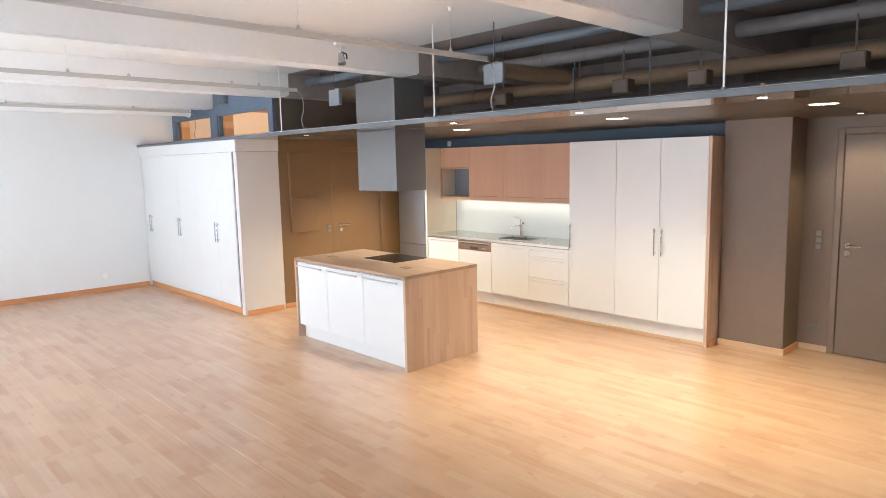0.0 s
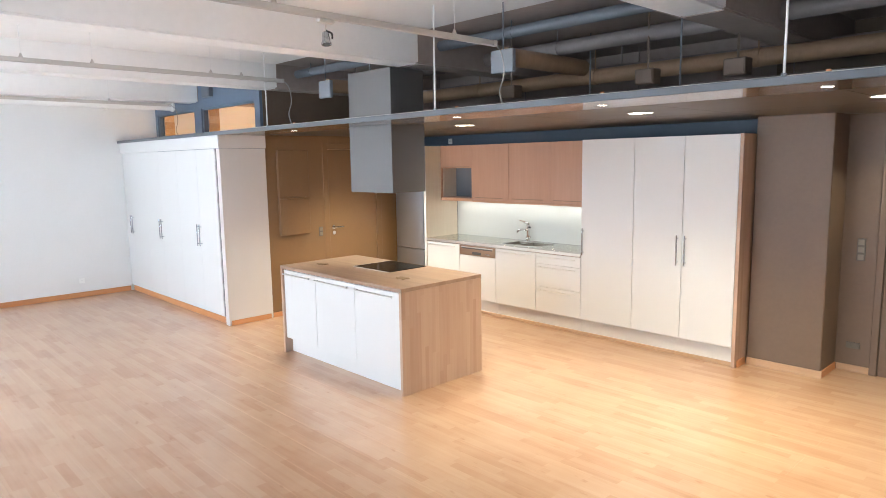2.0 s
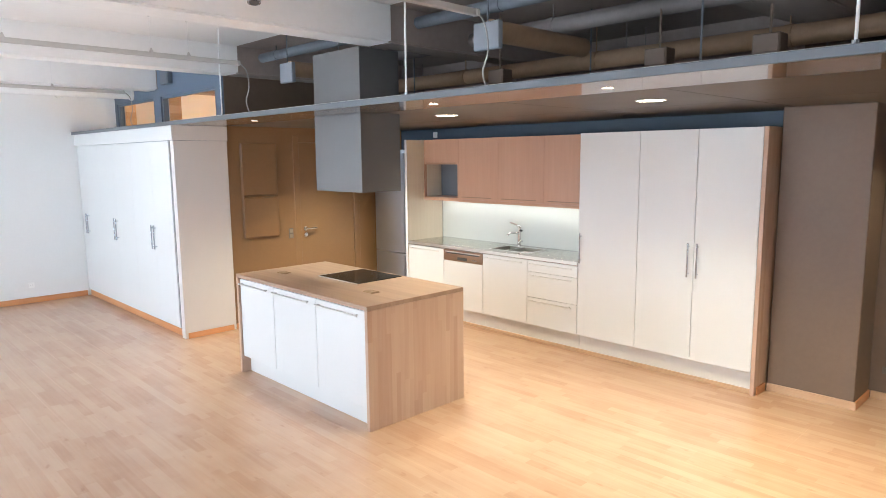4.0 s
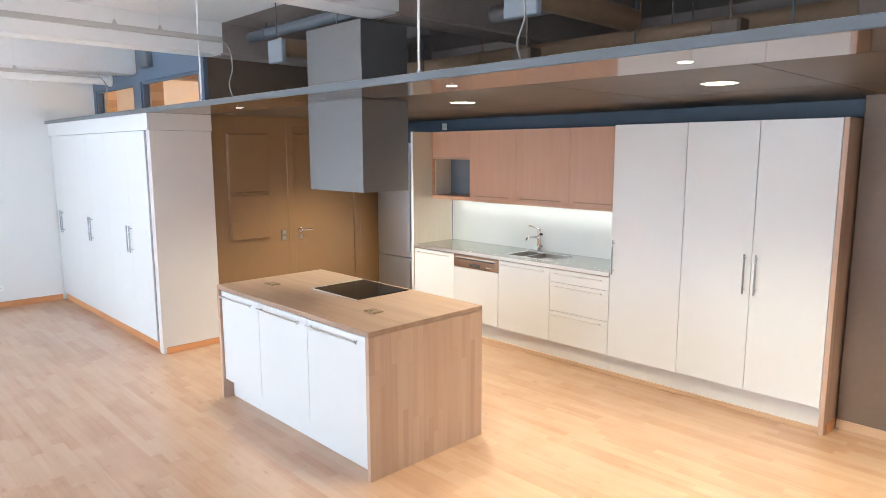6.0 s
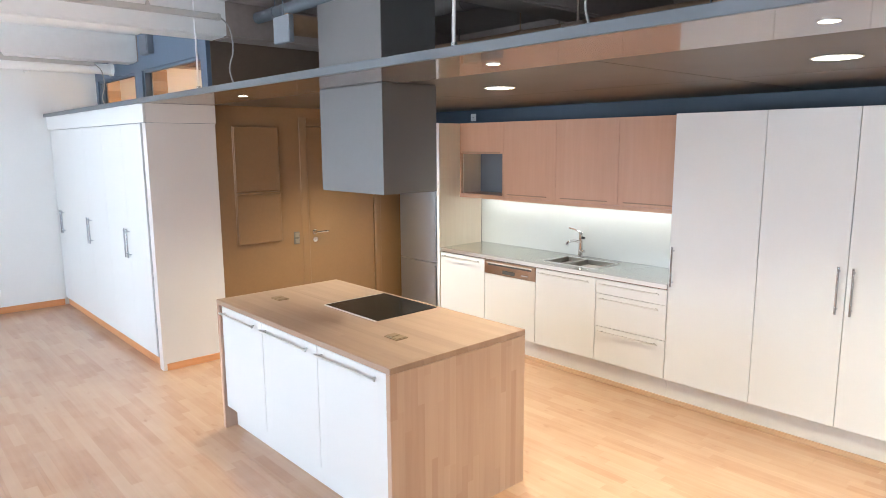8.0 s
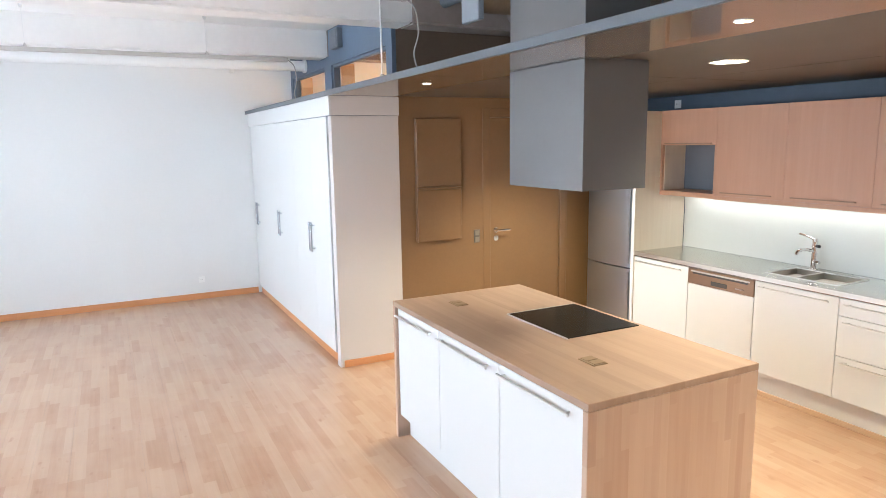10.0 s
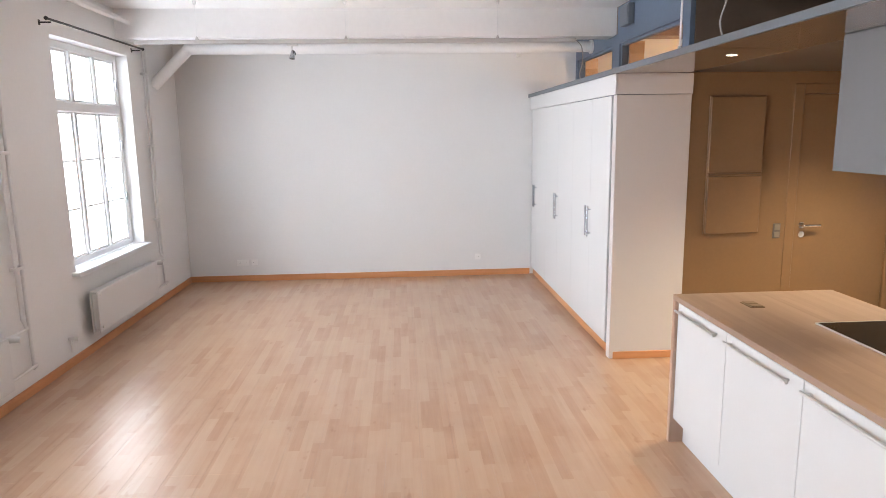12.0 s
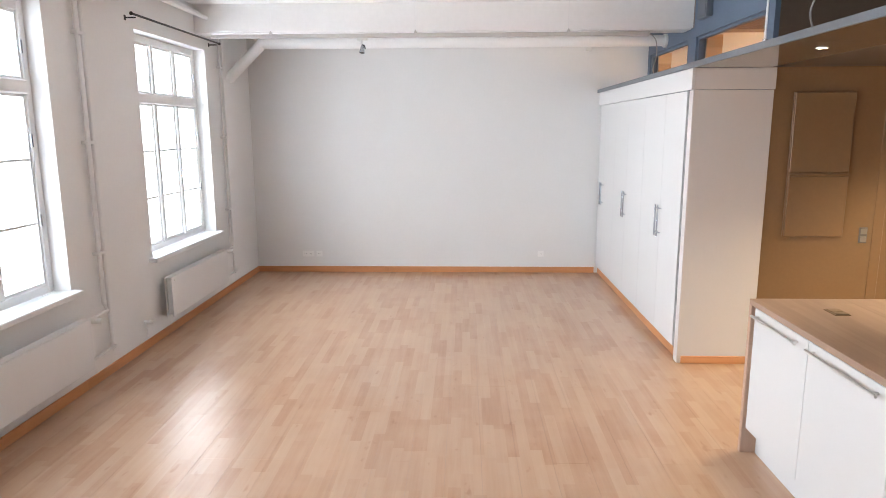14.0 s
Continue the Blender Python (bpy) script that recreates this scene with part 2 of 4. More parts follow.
# ---- mesh helpers ----
def box(bm, x0, x1, y0, y1, z0, z1, bevel=0.0, seg=1):
    """A box between two corners, its edges rounded by bevel."""
    m = Matrix.Translation(((x0 + x1) / 2, (y0 + y1) / 2, (z0 + z1) / 2)) @ Matrix.Diagonal((x1 - x0, y1 - y0, z1 - z0, 1))
    r = bmesh.ops.create_cube(bm, size=1.0, matrix=m)
    if bevel:
        vs = set(r["verts"])
        es = [e for e in bm.edges if e.verts[0] in vs and e.verts[1] in vs]
        bmesh.ops.bevel(bm, geom=es, offset=bevel, segments=seg, affect="EDGES", profile=0.5)
    return bm


def rod(bm, a, b, r, seg=16, r2=None):
    """A round bar from a to b."""
    a, b = Vector(a), Vector(b)
    turn = (b - a).to_track_quat("Z", "Y").to_matrix().to_4x4()
    bmesh.ops.create_cone(bm, cap_ends=True, segments=seg, radius1=r, radius2=r if r2 is None else r2, depth=(b - a).length,
                          matrix=Matrix.Translation((a + b) / 2) @ turn)
    return bm


def tube(bm, points, r, seg=10):
    """A pipe through points, with a ball at every bend."""
    for a, b in zip(points, points[1:]):
        rod(bm, a, b, r, seg)
    for p in points[1:-1]:
        bmesh.ops.create_uvsphere(bm, u_segments=seg, v_segments=6, radius=r, matrix=Matrix.Translation(p))
    return bm


def arc(points, steps=8):
    """Points on a smooth curve through the given ones."""
    ps = [Vector(p) for p in points]
    out = []
    for i in range(len(ps) - 1):
        p0, p1, p2, p3 = ps[max(i - 1, 0)], ps[i], ps[i + 1], ps[min(i + 2, len(ps) - 1)]
        for k in range(steps):
            t = k / steps
            out.append(0.5 * (2 * p1 + (p2 - p0) * t + (2 * p0 - 5 * p1 + 4 * p2 - p3) * t * t + (3 * p1 - p0 - 3 * p2 + p3) * t ** 3))
    return out + [ps[-1]]


def mesh_of(name, bm, material):
    me = bpy.data.meshes.new(name)
    bm.to_mesh(me)
    bm.free()
    me.materials.append(material)
    for p in me.polygons:
        p.use_smooth = True
    me.set_sharp_from_angle(angle=radians(35))
    return me


def base_of(ob):
    at = Vector((0, 0, 0))
    while ob is not None:
        at += ob.location
        ob = ob.parent
    return at


def part(name, bm, material, parent, label=""):
    """One mesh under a thing or a part; the bmesh is in world metres."""
    bmesh.ops.translate(bm, verts=bm.verts, vec=-base_of(parent))
    ob = new(name, mesh_of(name, bm, material))
    ob.parent = parent
    return tagged(ob, label)


def thing(name, at, label, category, group="", kind=""):
    ob = new(name)
    ob.empty_display_size = 0.1
    ob.location = at
    return tagged(ob, label, category, group, kind)


def solid(name, bm, material, label, category, kind="structure", group=""):
    """A top-level mesh."""
    return tagged(new(name, mesh_of(name, bm, material)), label, category, group, kind)


def B(*args, **kw):
    return box(bmesh.new(), *args, **kw)


def R(*args, **kw):
    return rod(bmesh.new(), *args, **kw)


# ---- large structure ----
WEST, EAST, SOUTH, NORTH = -6.664, 7.0, -4.288, 3.213
HALL_X, HALL_Y = -3.345, 0.69
TOP, BEAM_Z, PAINT_Y = 3.06, 2.785, 0.64
CAN_Z, CAN_TOP, CAN_Y = 2.270, 2.300, 0.05

floor = solid("floor", B(WEST - 0.2, EAST + 0.2, SOUTH - 0.5, NORTH + 0.2, -0.25, -0.013), SUBFLOOR, "pale beech strip parquet floor with a satin lacquer", "floor")
bm = bmesh.new()
box(bm, WEST - 0.2, EAST + 0.2, SOUTH - 0.5, PAINT_Y, TOP, TOP + 0.2)
solid("ceiling", bm, CEILING_WHITE, "white painted plaster ceiling between concrete beams", "ceiling")
solid("ceiling_over_kitchen", B(WEST - 0.2, EAST + 0.2, PAINT_Y, NORTH + 0.2, TOP, TOP + 0.2), DARK_CEIL, "dark grey painted ceiling above the kitchen canopy", "ceiling")
BEAMS = (-0.45, -2.90, -5.06, 2.27, 4.90)


def beam(x, y0, y1, m, label):
    """A concrete beam with one upright and one sloping side."""
    bm = bmesh.new()
    section = ((x, BEAM_Z), (x, TOP - 0.001), (x - 0.94, TOP - 0.001), (x - 0.27, BEAM_Z))
    ends = [[bm.verts.new((px, y, pz)) for px, pz in section] for y in (y0, y1)]
    for k in range(4):
        bm.faces.new((ends[0][k], ends[0][(k + 1) % 4], ends[1][(k + 1) % 4], ends[1][k]))
    bm.faces.new(ends[0][::-1])
    bm.faces.new(ends[1])
    bmesh.ops.recalc_face_normals(bm, faces=bm.faces)
    low = [e for e in bm.edges if all(v.co.z < TOP - 0.1 for v in e.verts)]
    bmesh.ops.bevel(bm, geom=low, offset=0.014, segments=2, affect="EDGES")
    solid("ceiling_beam", bm, m, label, "beam", group="ceiling beams")


for x in BEAMS:
    beam(x, SOUTH, PAINT_Y - 0.002, BEAM_WHITE, "white plastered concrete ceiling beam")
    beam(x, PAINT_Y, NORTH, DARK_CEIL, "dark grey painted end of a ceiling beam")

solid("wall_west", B(WEST - 0.2, WEST, SOUTH - 0.5, NORTH + 0.2, -0.25, TOP), SATIN_WALL, "plain white painted end wall", "wall")
solid("wall_east", B(EAST, EAST + 0.2, SOUTH - 0.5, NORTH + 0.2, -0.25, TOP), PLASTER, "plain white plastered wall", "wall")
bm = bmesh.new()
edges = [WEST] + [e for pair in WIN_X for e in pair] + [EAST]
for a, b in zip(edges[::2], edges[1::2]):
    box(bm, a, b, SOUTH - 0.5, SOUTH, -0.25, TOP)
for a, b in WIN_X:
    box(bm, a, b, SOUTH - 0.5, SOUTH, -0.25, WIN_Z[0] - 0.04)
    box(bm, a, b, SOUTH - 0.5, SOUTH, WIN_Z[1], TOP)
solid("wall_south", bm, PLASTER, "white plastered outer wall with deep window reveals", "wall")
solid("wall_north", B(HALL_X, 1.655, NORTH, NORTH + 0.2, -0.25, CAN_TOP), DARK_BLUE, "dark blue-grey painted kitchen wall", "wall")
solid("wall_north_upper", B(HALL_X, 1.655, NORTH, NORTH + 0.2, CAN_TOP, TOP), DARK_CEIL, "dark grey painted wall above the kitchen canopy", "wall")
solid("wall_north_east", B(1.655, EAST, NORTH, NORTH + 0.2, -0.25, TOP), DARK, "dark brown-grey painted wall with a door", "wall")
solid("wall_hall_end", B(WEST, HALL_X, NORTH, NORTH + 0.2, -0.25, TOP), HALL_WOOD, "warm wooden wall of the room behind", "wall")
bm = bmesh.new()
box(bm, 1.655, 2.283, 2.812, NORTH, 0.0, CAN_Z + 0.3, bevel=0.008)
solid("wall_pier", bm, DARK, "dark grey plastered wall pier beside the tall cabinets", "wall")

# the dark wall beside the wardrobes, with its door opening
D0, D1, DH = 1.562, 2.42, 2.135
bm = bmesh.new()
for y0, y1, z0, z1 in ((HALL_Y, D0, -0.01, CAN_TOP), (D1, NORTH, -0.01, CAN_TOP), (D0, D1, DH, CAN_TOP)):
    box(bm, HALL_X - 0.12, HALL_X, y0, y1, z0, z1)
solid("wall_hall_upper", B(HALL_X - 0.12, HALL_X, HALL_Y, NORTH, CAN_TOP, TOP), DARK, "dark grey painted wall above the canopy", "wall")
solid("wall_hall", bm, DARK_GLOSS, "dark brown-grey painted wall with an electrical cabinet", "wall")

# wall above the wardrobes with two lit interior windows
C_X = ((-6.58, -5.22), (-4.99, -3.475))
C_Z = (2.345, 2.70)
bm = bmesh.new()
box(bm, WEST, HALL_X - 0.122, HALL_Y - 0.04, HALL_Y + 0.06, -0.01, C_Z[0])
box(bm, WEST, HALL_X - 0.122, HALL_Y - 0.04, HALL_Y + 0.06, C_Z[1], TOP)
box(bm, HALL_X - 0.122, HALL_X - 0.002, HALL_Y - 0.04, HALL_Y - 0.002, CAN_TOP, TOP)
for a, b in ((WEST, C_X[0][0]), (C_X[0][1], C_X[1][0]), (C_X[1][1], HALL_X - 0.122)):
    box(bm, a, b, HALL_Y - 0.04, HALL_Y + 0.06, C_Z[0], C_Z[1])
solid("wall_over_wardrobe", bm, PALE_BLUE, "blue-grey painted wall strip over the wardrobes", "wall")
for a, b in C_X:
    w = thing("interior_window", ((a + b) / 2, HALL_Y, C_Z[0]), "low interior window glowing with warm orange light", "window", "interior windows", "structure")
    bm = bmesh.new()
    for x0, x1, z0, z1 in ((a, a + 0.03, *C_Z), (b - 0.03, b, *C_Z), (a + 0.03, b - 0.03, C_Z[0], C_Z[0] + 0.03), (a + 0.03, b - 0.03, C_Z[1] - 0.025, C_Z[1])):
        box(bm, x0, x1, HALL_Y - 0.02, HALL_Y + 0.03, z0, z1)
    part("window_frame", bm, PALE_BLUE, w)
    part("jamb_lining", B(a + 0.002, a + 0.03, HALL_Y + 0.062, HALL_Y + 0.21, C_Z[0] - 0.02, C_Z[1] + 0.02, bevel=0.002), HALL_WOOD, w, "orange wooden jamb lining")
    p = part("pane", B(a + 0.03, b - 0.03, HALL_Y + 0.004, HALL_Y + 0.010, C_Z[0] + 0.03, C_Z[1] - 0.025), GLASS, w)
    p.visible_shadow = False
solid("hall_side_lining", B(HALL_X - 0.15, HALL_X - 0.125, HALL_Y + 0.07, NORTH - 0.01, 0, TOP - 0.01), HALL_WOOD, "warm wooden wall lining of the room behind", "wall")


def skirting(x0, x1, y0, y1, m, h=0.075):
    solid("baseboard", B(x0, x1, y0, y1, 0.0, h, bevel=0.003), m, "orange-toned beech skirting board", "baseboard")


skirting(WEST, WEST + 0.014, SOUTH, 0.085, BEECH_Y)
skirting(WEST + 0.016, EAST, SOUTH, SOUTH + 0.014, BEECH_X)
skirting(HALL_X, HALL_X + 0.014, HALL_Y + 0.002, D0 - 0.07, BEECH_Y, 0.06)
skirting(1.657, 2.298, 2.798, 2.812, BEECH_PALE, 0.065)
skirting(2.284, 2.298, 2.814, NORTH - 0.016, BEECH_Y, 0.065)
skirting(2.300, 2.558, NORTH - 0.014, NORTH, BEECH_PALE, 0.06)
skirting(3.65, EAST, NORTH - 0.014, NORTH, BEECH_PALE, 0.06)


# ---- windows ----
def window_unit(x0, x1, name):
    z0, z1 = WIN_Z
    y0, y1 = SOUTH - 0.175, SOUTH - 0.115
    w = thing(name, ((x0 + x1) / 2, SOUTH - 0.19, z0), "tall white wooden window with twelve panes, bright overcast daylight outside", "window", "tall windows", "structure")
    bm = bmesh.new()
    box(bm, x0, x0 + 0.06, y0, y1, z0, z1, bevel=0.006)
    box(bm, x1 - 0.06, x1, y0, y1, z0, z1, bevel=0.006)
    box(bm, x0 + 0.06, x1 - 0.06, y0, y1, z1 - 0.07, z1, bevel=0.006)
    box(bm, x0 + 0.06, x1 - 0.06, y0, y1, z0, z0 + 0.06, bevel=0.006)
    part("window_frame", bm, WHITE_WOOD, w)
    zt = z0 + 1.36
    part("transom", B(x0 + 0.06, x1 - 0.06, y0 - 0.01, y1 + 0.02, zt - 0.045, zt + 0.045, bevel=0.008), WHITE_WOOD, w)
    wid = (x1 - x0 - 0.12) / 3
    for i in (1, 2):
        xm = x0 + 0.06 + wid * i
        part("mullion", B(xm - 0.026, xm + 0.026, y0 + 0.005, y1 + 0.01, z0 + 0.06, zt - 0.045, bevel=0.006), WHITE_WOOD, w)
        part("mullion", B(xm - 0.026, xm + 0.026, y0 + 0.005, y1 + 0.01, zt + 0.045, z1 - 0.07, bevel=0.006), WHITE_WOOD, w)
    for i in range(3):
        a, b = x0 + 0.06 + wid * i + 0.026 * (i > 0), x0 + 0.06 + wid * (i + 1) - 0.026 * (i < 2)
        rows = [(z0 + 0.06 + (zt - 0.045 - z0 - 0.06) * k / 3, z0 + 0.06 + (zt - 0.045 - z0 - 0.06) * (k + 1) / 3) for k in range(3)]
        for k in (1, 2):
            part("glazing_bar", B(a, b, y0 + 0.015, y1 - 0.015, rows[k][0] - 0.008, rows[k][0] + 0.008), WHITE_WOOD, w)
        for c, d in rows + [(zt + 0.045, z1 - 0.07)]:
            p = part("pane", B(a + 0.002, b - 0.002, y0 + 0.026, y0 + 0.030, c + 0.009, d - 0.009), GLASS, w)
            p.visible_shadow = False
        bm = bmesh.new()
        for c, d in ((z0 + 0.06, zt - 0.045), (zt + 0.045, z1 - 0.07)):
            for q in ((a, a + 0.018, c, d), (b - 0.018, b, c, d), (a + 0.018, b - 0.018, c, c + 0.018), (a + 0.018, b - 0.018, d - 0.018, d)):
                box(bm, q[0], q[1], y0 + 0.012, y1 - 0.012, q[2], q[3])
        part("sash", bm, WHITE_WOOD, w)
    for zz in (z0 + 0.5, z0 + 1.02, zt + 0.25):
        bm = R((x0 + 0.075, y1 + 0.012, zz - 0.04), (x0 + 0.075, y1 + 0.012, zz + 0.04), 0.008, 8)
        part("hinge", bm, STEEL_Z, w, "small steel hinge")
    hx = x0 + 0.06 + wid
    bm = B(hx - 0.012, hx + 0.012, y1 + 0.010, y1 + 0.018, z0 + 0.62, z0 + 0.72)
    rod(bm, (hx, y1 + 0.02, z0 + 0.68), (hx, y1 + 0.06, z0 + 0.68), 0.006, 8)
    rod(bm, (hx, y1 + 0.055, z0 + 0.68), (hx, y1 + 0.055, z0 + 0.58), 0.006, 8)
    part("window_handle", bm, STEEL_Z, w, "steel window handle")
    part("window_sill", B(x0 - 0.04, x1 + 0.07, SOUTH - 0.115, SOUTH + 0.07, z0 - 0.038, z0, bevel=0.006), WHITE_WOOD, w, "deep white window sill")
    return w


for i, (x0, x1) in enumerate(WIN_X):
    window_unit(x0, x1, "window_%d" % (i + 1))
solid("backdrop", B(-16, 16, -14.2, -14.0, -3, 12), SKY_GLOW, "plain pale overcast distance outside the windows", "backdrop")


def radiator(x0, x1, y=SOUTH + 0.06):
    r = thing("radiator", ((x0 + x1) / 2, y, 0.06), "white flat steel panel radiator under the window", "radiator", "radiators")
    part("front_panel", B(x0, x1, y + 0.055, y + 0.068, 0.195, 0.550, bevel=0.005), WHITE_METAL, r)
    part("rear_panel", B(x0, x1, y, y + 0.012, 0.195, 0.550, bevel=0.004), WHITE_METAL, r)
    part("convector", B(x0 + 0.02, x1 - 0.02, y + 0.015, y + 0.052, 0.22, 0.535), WHITE_METAL, r)
    part("top_grille", B(x0, x1, y + 0.002, y + 0.066, 0.551, 0.557), WHITE_METAL, r)
    for xx in (x0 + 0.18, x1 - 0.18):
        part("bracket", B(xx - 0.02, xx + 0.02, SOUTH, y - 0.001, 0.25, 0.46), WHITE_METAL, r)
    v = part("valve", R((x0 - 0.055, y + 0.03, 0.525), (x0 + 0.001, y + 0.03, 0.525), 0.012, 12), CHROME, r, "small chrome valve")
    part("knob", R((x0 - 0.055, y + 0.03, 0.525), (x0 - 0.055, y + 0.115, 0.525), 0.024, 16, 0.020), WHITE_PLASTIC, v, "white thermostat knob")
    part("end_plug", R((x1 - 0.06, y + 0.066, 0.525), (x1 - 0.06, y + 0.073, 0.525), 0.016, 12), WHITE_PLASTIC, r)
    part("end_plug", R((x1 - 0.06, y + 0.066, 0.235), (x1 - 0.06, y + 0.073, 0.235), 0.016, 12), WHITE_PLASTIC, r)
    return r


rad = radiator(-5.235, -3.86)
copy_thing(rad, Matrix.Translation(rad.location + Vector((2.64, 0, 0))))
copy_thing(rad, Matrix.Translation(rad.location + Vector((5.32, 0, 0))))

# heating risers beside the windows
for x, end in ((-2.96, -2.60), (-5.64, -5.24)):
    p = thing("heating_pipes", (x, SOUTH + 0.03, 0), "pair of white painted heating riser pipes on the wall", "pipe", "heating pipes")
    for dx in (-0.035, 0.035):
        part("riser", tube(bmesh.new(), [(x + dx, SOUTH + 0.035, TOP), (x + dx, SOUTH + 0.035, 0.58 if dx > 0 else 0.20)], 0.012), WHITE_METAL, p)
    part("branch", tube(bmesh.new(), [(x + 0.035, SOUTH + 0.035, 0.58), (x + 0.05, SOUTH + 0.07, 0.525), (end + 0.05, SOUTH + 0.09, 0.525)], 0.011), WHITE_METAL, p)
    part("branch", tube(bmesh.new(), [(x - 0.035, SOUTH + 0.035, 0.20), (x - 0.02, SOUTH + 0.07, 0.235), (end + 0.06, SOUTH + 0.09, 0.235)], 0.011), WHITE_METAL, p)
    for zz in (0.95, 1.75, 2.5):
        part("pipe_clip", B(x - 0.055, x + 0.055, SOUTH, SOUTH + 0.05, zz - 0.012, zz + 0.012, bevel=0.003), WHITE_METAL, p)
s = thing("wall_tap", (-3.57, SOUTH, 0.22), "small white pipe stub with a knob on the wall", "pipe")
part("stub", R((-3.57, SOUTH, 0.24), (-3.57, SOUTH + 0.05, 0.24), 0.012, 12), WHITE_METAL, s)
part("knob", R((-3.57, SOUTH + 0.05, 0.24), (-3.57, SOUTH + 0.085, 0.24), 0.022, 14), WHITE_PLASTIC, s)
part("tail", R((-3.57, SOUTH + 0.02, 0.12), (-3.57, SOUTH + 0.02, 0.24), 0.007, 8), WHITE_METAL, s)

# curtain rod over the far window
r = thing("curtain_rod", (-4.75, SOUTH + 0.1, 2.73), "slim black metal curtain rod over the window", "curtain rod")
part("pole", R((-5.484, SOUTH + 0.09, 2.735), (-3.612, SOUTH + 0.09, 2.735), 0.009, 12), BLACK_METAL, r)
for x in (-5.484, -3.612):
    bm = bmesh.new()
    bmesh.ops.create_uvsphere(bm, u_segments=14, v_segments=10, radius=0.015, matrix=Matrix.Translation((x, SOUTH + 0.09, 2.735)))
    part("finial", bm, BLACK_METAL, r)
for x in (-5.41, -3.68):
    bm = R((x, SOUTH, 2.715), (x, SOUTH + 0.09, 2.715), 0.006, 8)
    box(bm, x - 0.012, x + 0.012, SOUTH, SOUTH + 0.005, 2.695, 2.735)
    part("bracket", bm, BLACK_METAL, r)

# painted pipe under the ceiling at the end wall
p = thing("ceiling_pipe", (-5.95, -2, 2.73), "white painted pipe under the ceiling with a slanting bend", "pipe")
part("pipe", tube(bmesh.new(), [(-5.95, HALL_Y - 0.05, 2.79), (-5.95, -3.88, 2.79), (-5.95, SOUTH, 2.40)], 0.06, 20), PLASTER, p)
part("collar", R((-5.95, HALL_Y - 0.07, 2.79), (-5.95, HALL_Y - 0.042, 2.79), 0.075, 20), BEAM_WHITE, p)
for dy, z in ((0.05, 2.98), (0.13, 2.93)):
    solid("surface_pipe", R((-3.4, SOUTH + dy, z), (WEST, SOUTH + dy, z), 0.02, 12), BEAM_WHITE, "white painted pipe along the top of the wall", "pipe", "prop", "wall-top pipes")


# ---- sockets and switches ----
def socket(name, at, axis, rows, cols, label, m=WHITE_PLASTIC, cell=0.075):
    """A cover plate with round wells, on a wall that faces along axis ('x', 'y' or '-y')."""
    s = thing(name, at, label, "socket" if "socket" in name else "switch")
    x, y, z = at
    h, w = rows * cell / 2, cols * cell / 2

    def slab(u0, u1, d0, d1, z0, z1, **k):
        if axis == "x":
            return B(x + d0, x + d1, y + u0, y + u1, z0, z1, **k)
        return B(x + u0, x + u1, y - d1, y - d0, z0, z1, **k)
    part("plate", slab(-w, w, 0, 0.010, z - h, z + h, bevel=0.003), m, s)
    for i in range(cols):
        for j in range(rows):
            u, v = -w + cell * (i + 0.5), z - h + cell * (j + 0.5)
            if "socket" in name:
                a = (x + 0.008, y + u, v) if axis == "x" else (x + u, y - 0.008, v)
                b = (x + 0.013, y + u, v) if axis == "x" else (x + u, y - 0.013, v)
                well = part("outlet", R(a, b, cell * 0.34, 20), m, s)
                bm = bmesh.new()
                for q in (-0.010, 0.010):
                    a2 = (x + 0.0125, y + u + q, v) if axis == "x" else (x + u + q, y - 0.0125, v)
                    b2 = (x + 0.0145, y + u + q, v) if axis == "x" else (x + u + q, y - 0.0145, v)
                    rod(bm, a2, b2, 0.003, 8)
                part("hole", bm, SEAM, well)
            else:
                part("rocker", slab(u - cell * 0.36, u + cell * 0.36, 0.010, 0.015, v - cell * 0.36, v + cell * 0.36, bevel=0.002), ROCKER if m is SWITCH else m, s)
    return s


socket("wall_socket", (WEST, -3.62, 0.24), "x", 1, 2, "off-white double wall socket low on the white wall", PLATE)
socket("network_socket", (WEST, -3.475, 0.24), "x", 1, 1, "off-white wall socket beside a double socket", PLATE)
socket("wall_socket", (WEST, -0.60, 0.245), "x", 1, 1, "single off-white wall socket low on the white wall", PLATE)
socket("wall_switch", (HALL_X, 1.445, 1.03), "x", 2, 1, "chrome-grey double light switch on the dark wall", SWITCH, 0.06)
socket("wall_switch", (2.434, NORTH, 1.103), "-y", 3, 1, "grey triple light switch beside the dark door", SWITCH, 0.066)
socket("wall_socket", (2.42, NORTH, 0.24), "-y", 1, 2, "dark double wall socket low on the dark wall", SWITCH, 0.055)
s = thing("wall_detector", (WEST, -0.08, 2.8), "small white detector high on the white wall", "detector")
part("body", B(WEST, WEST + 0.05, -0.11, -0.05, 2.76, 2.84, bevel=0.01), WHITE_PLASTIC, s)


# ---- doors ----
def lever(parent, origin, along, out):
    """A lever handle with its rose and a cylinder rose below."""
    o, a, n = Vector(origin), Vector(along), Vector(out)
    h = part("lever_handle", tube(R(o, o + n * 0.008, 0.026, 20), [o, o + n * 0.055, o + n * 0.055 + a * 0.125], 0.011), CHROME, parent, "chrome lever handle")
    part("cylinder_rose", R(o - Vector((0, 0, 0.075)), o - Vector((0, 0, 0.075)) + n * 0.012, 0.026, 20), CHROME, h)


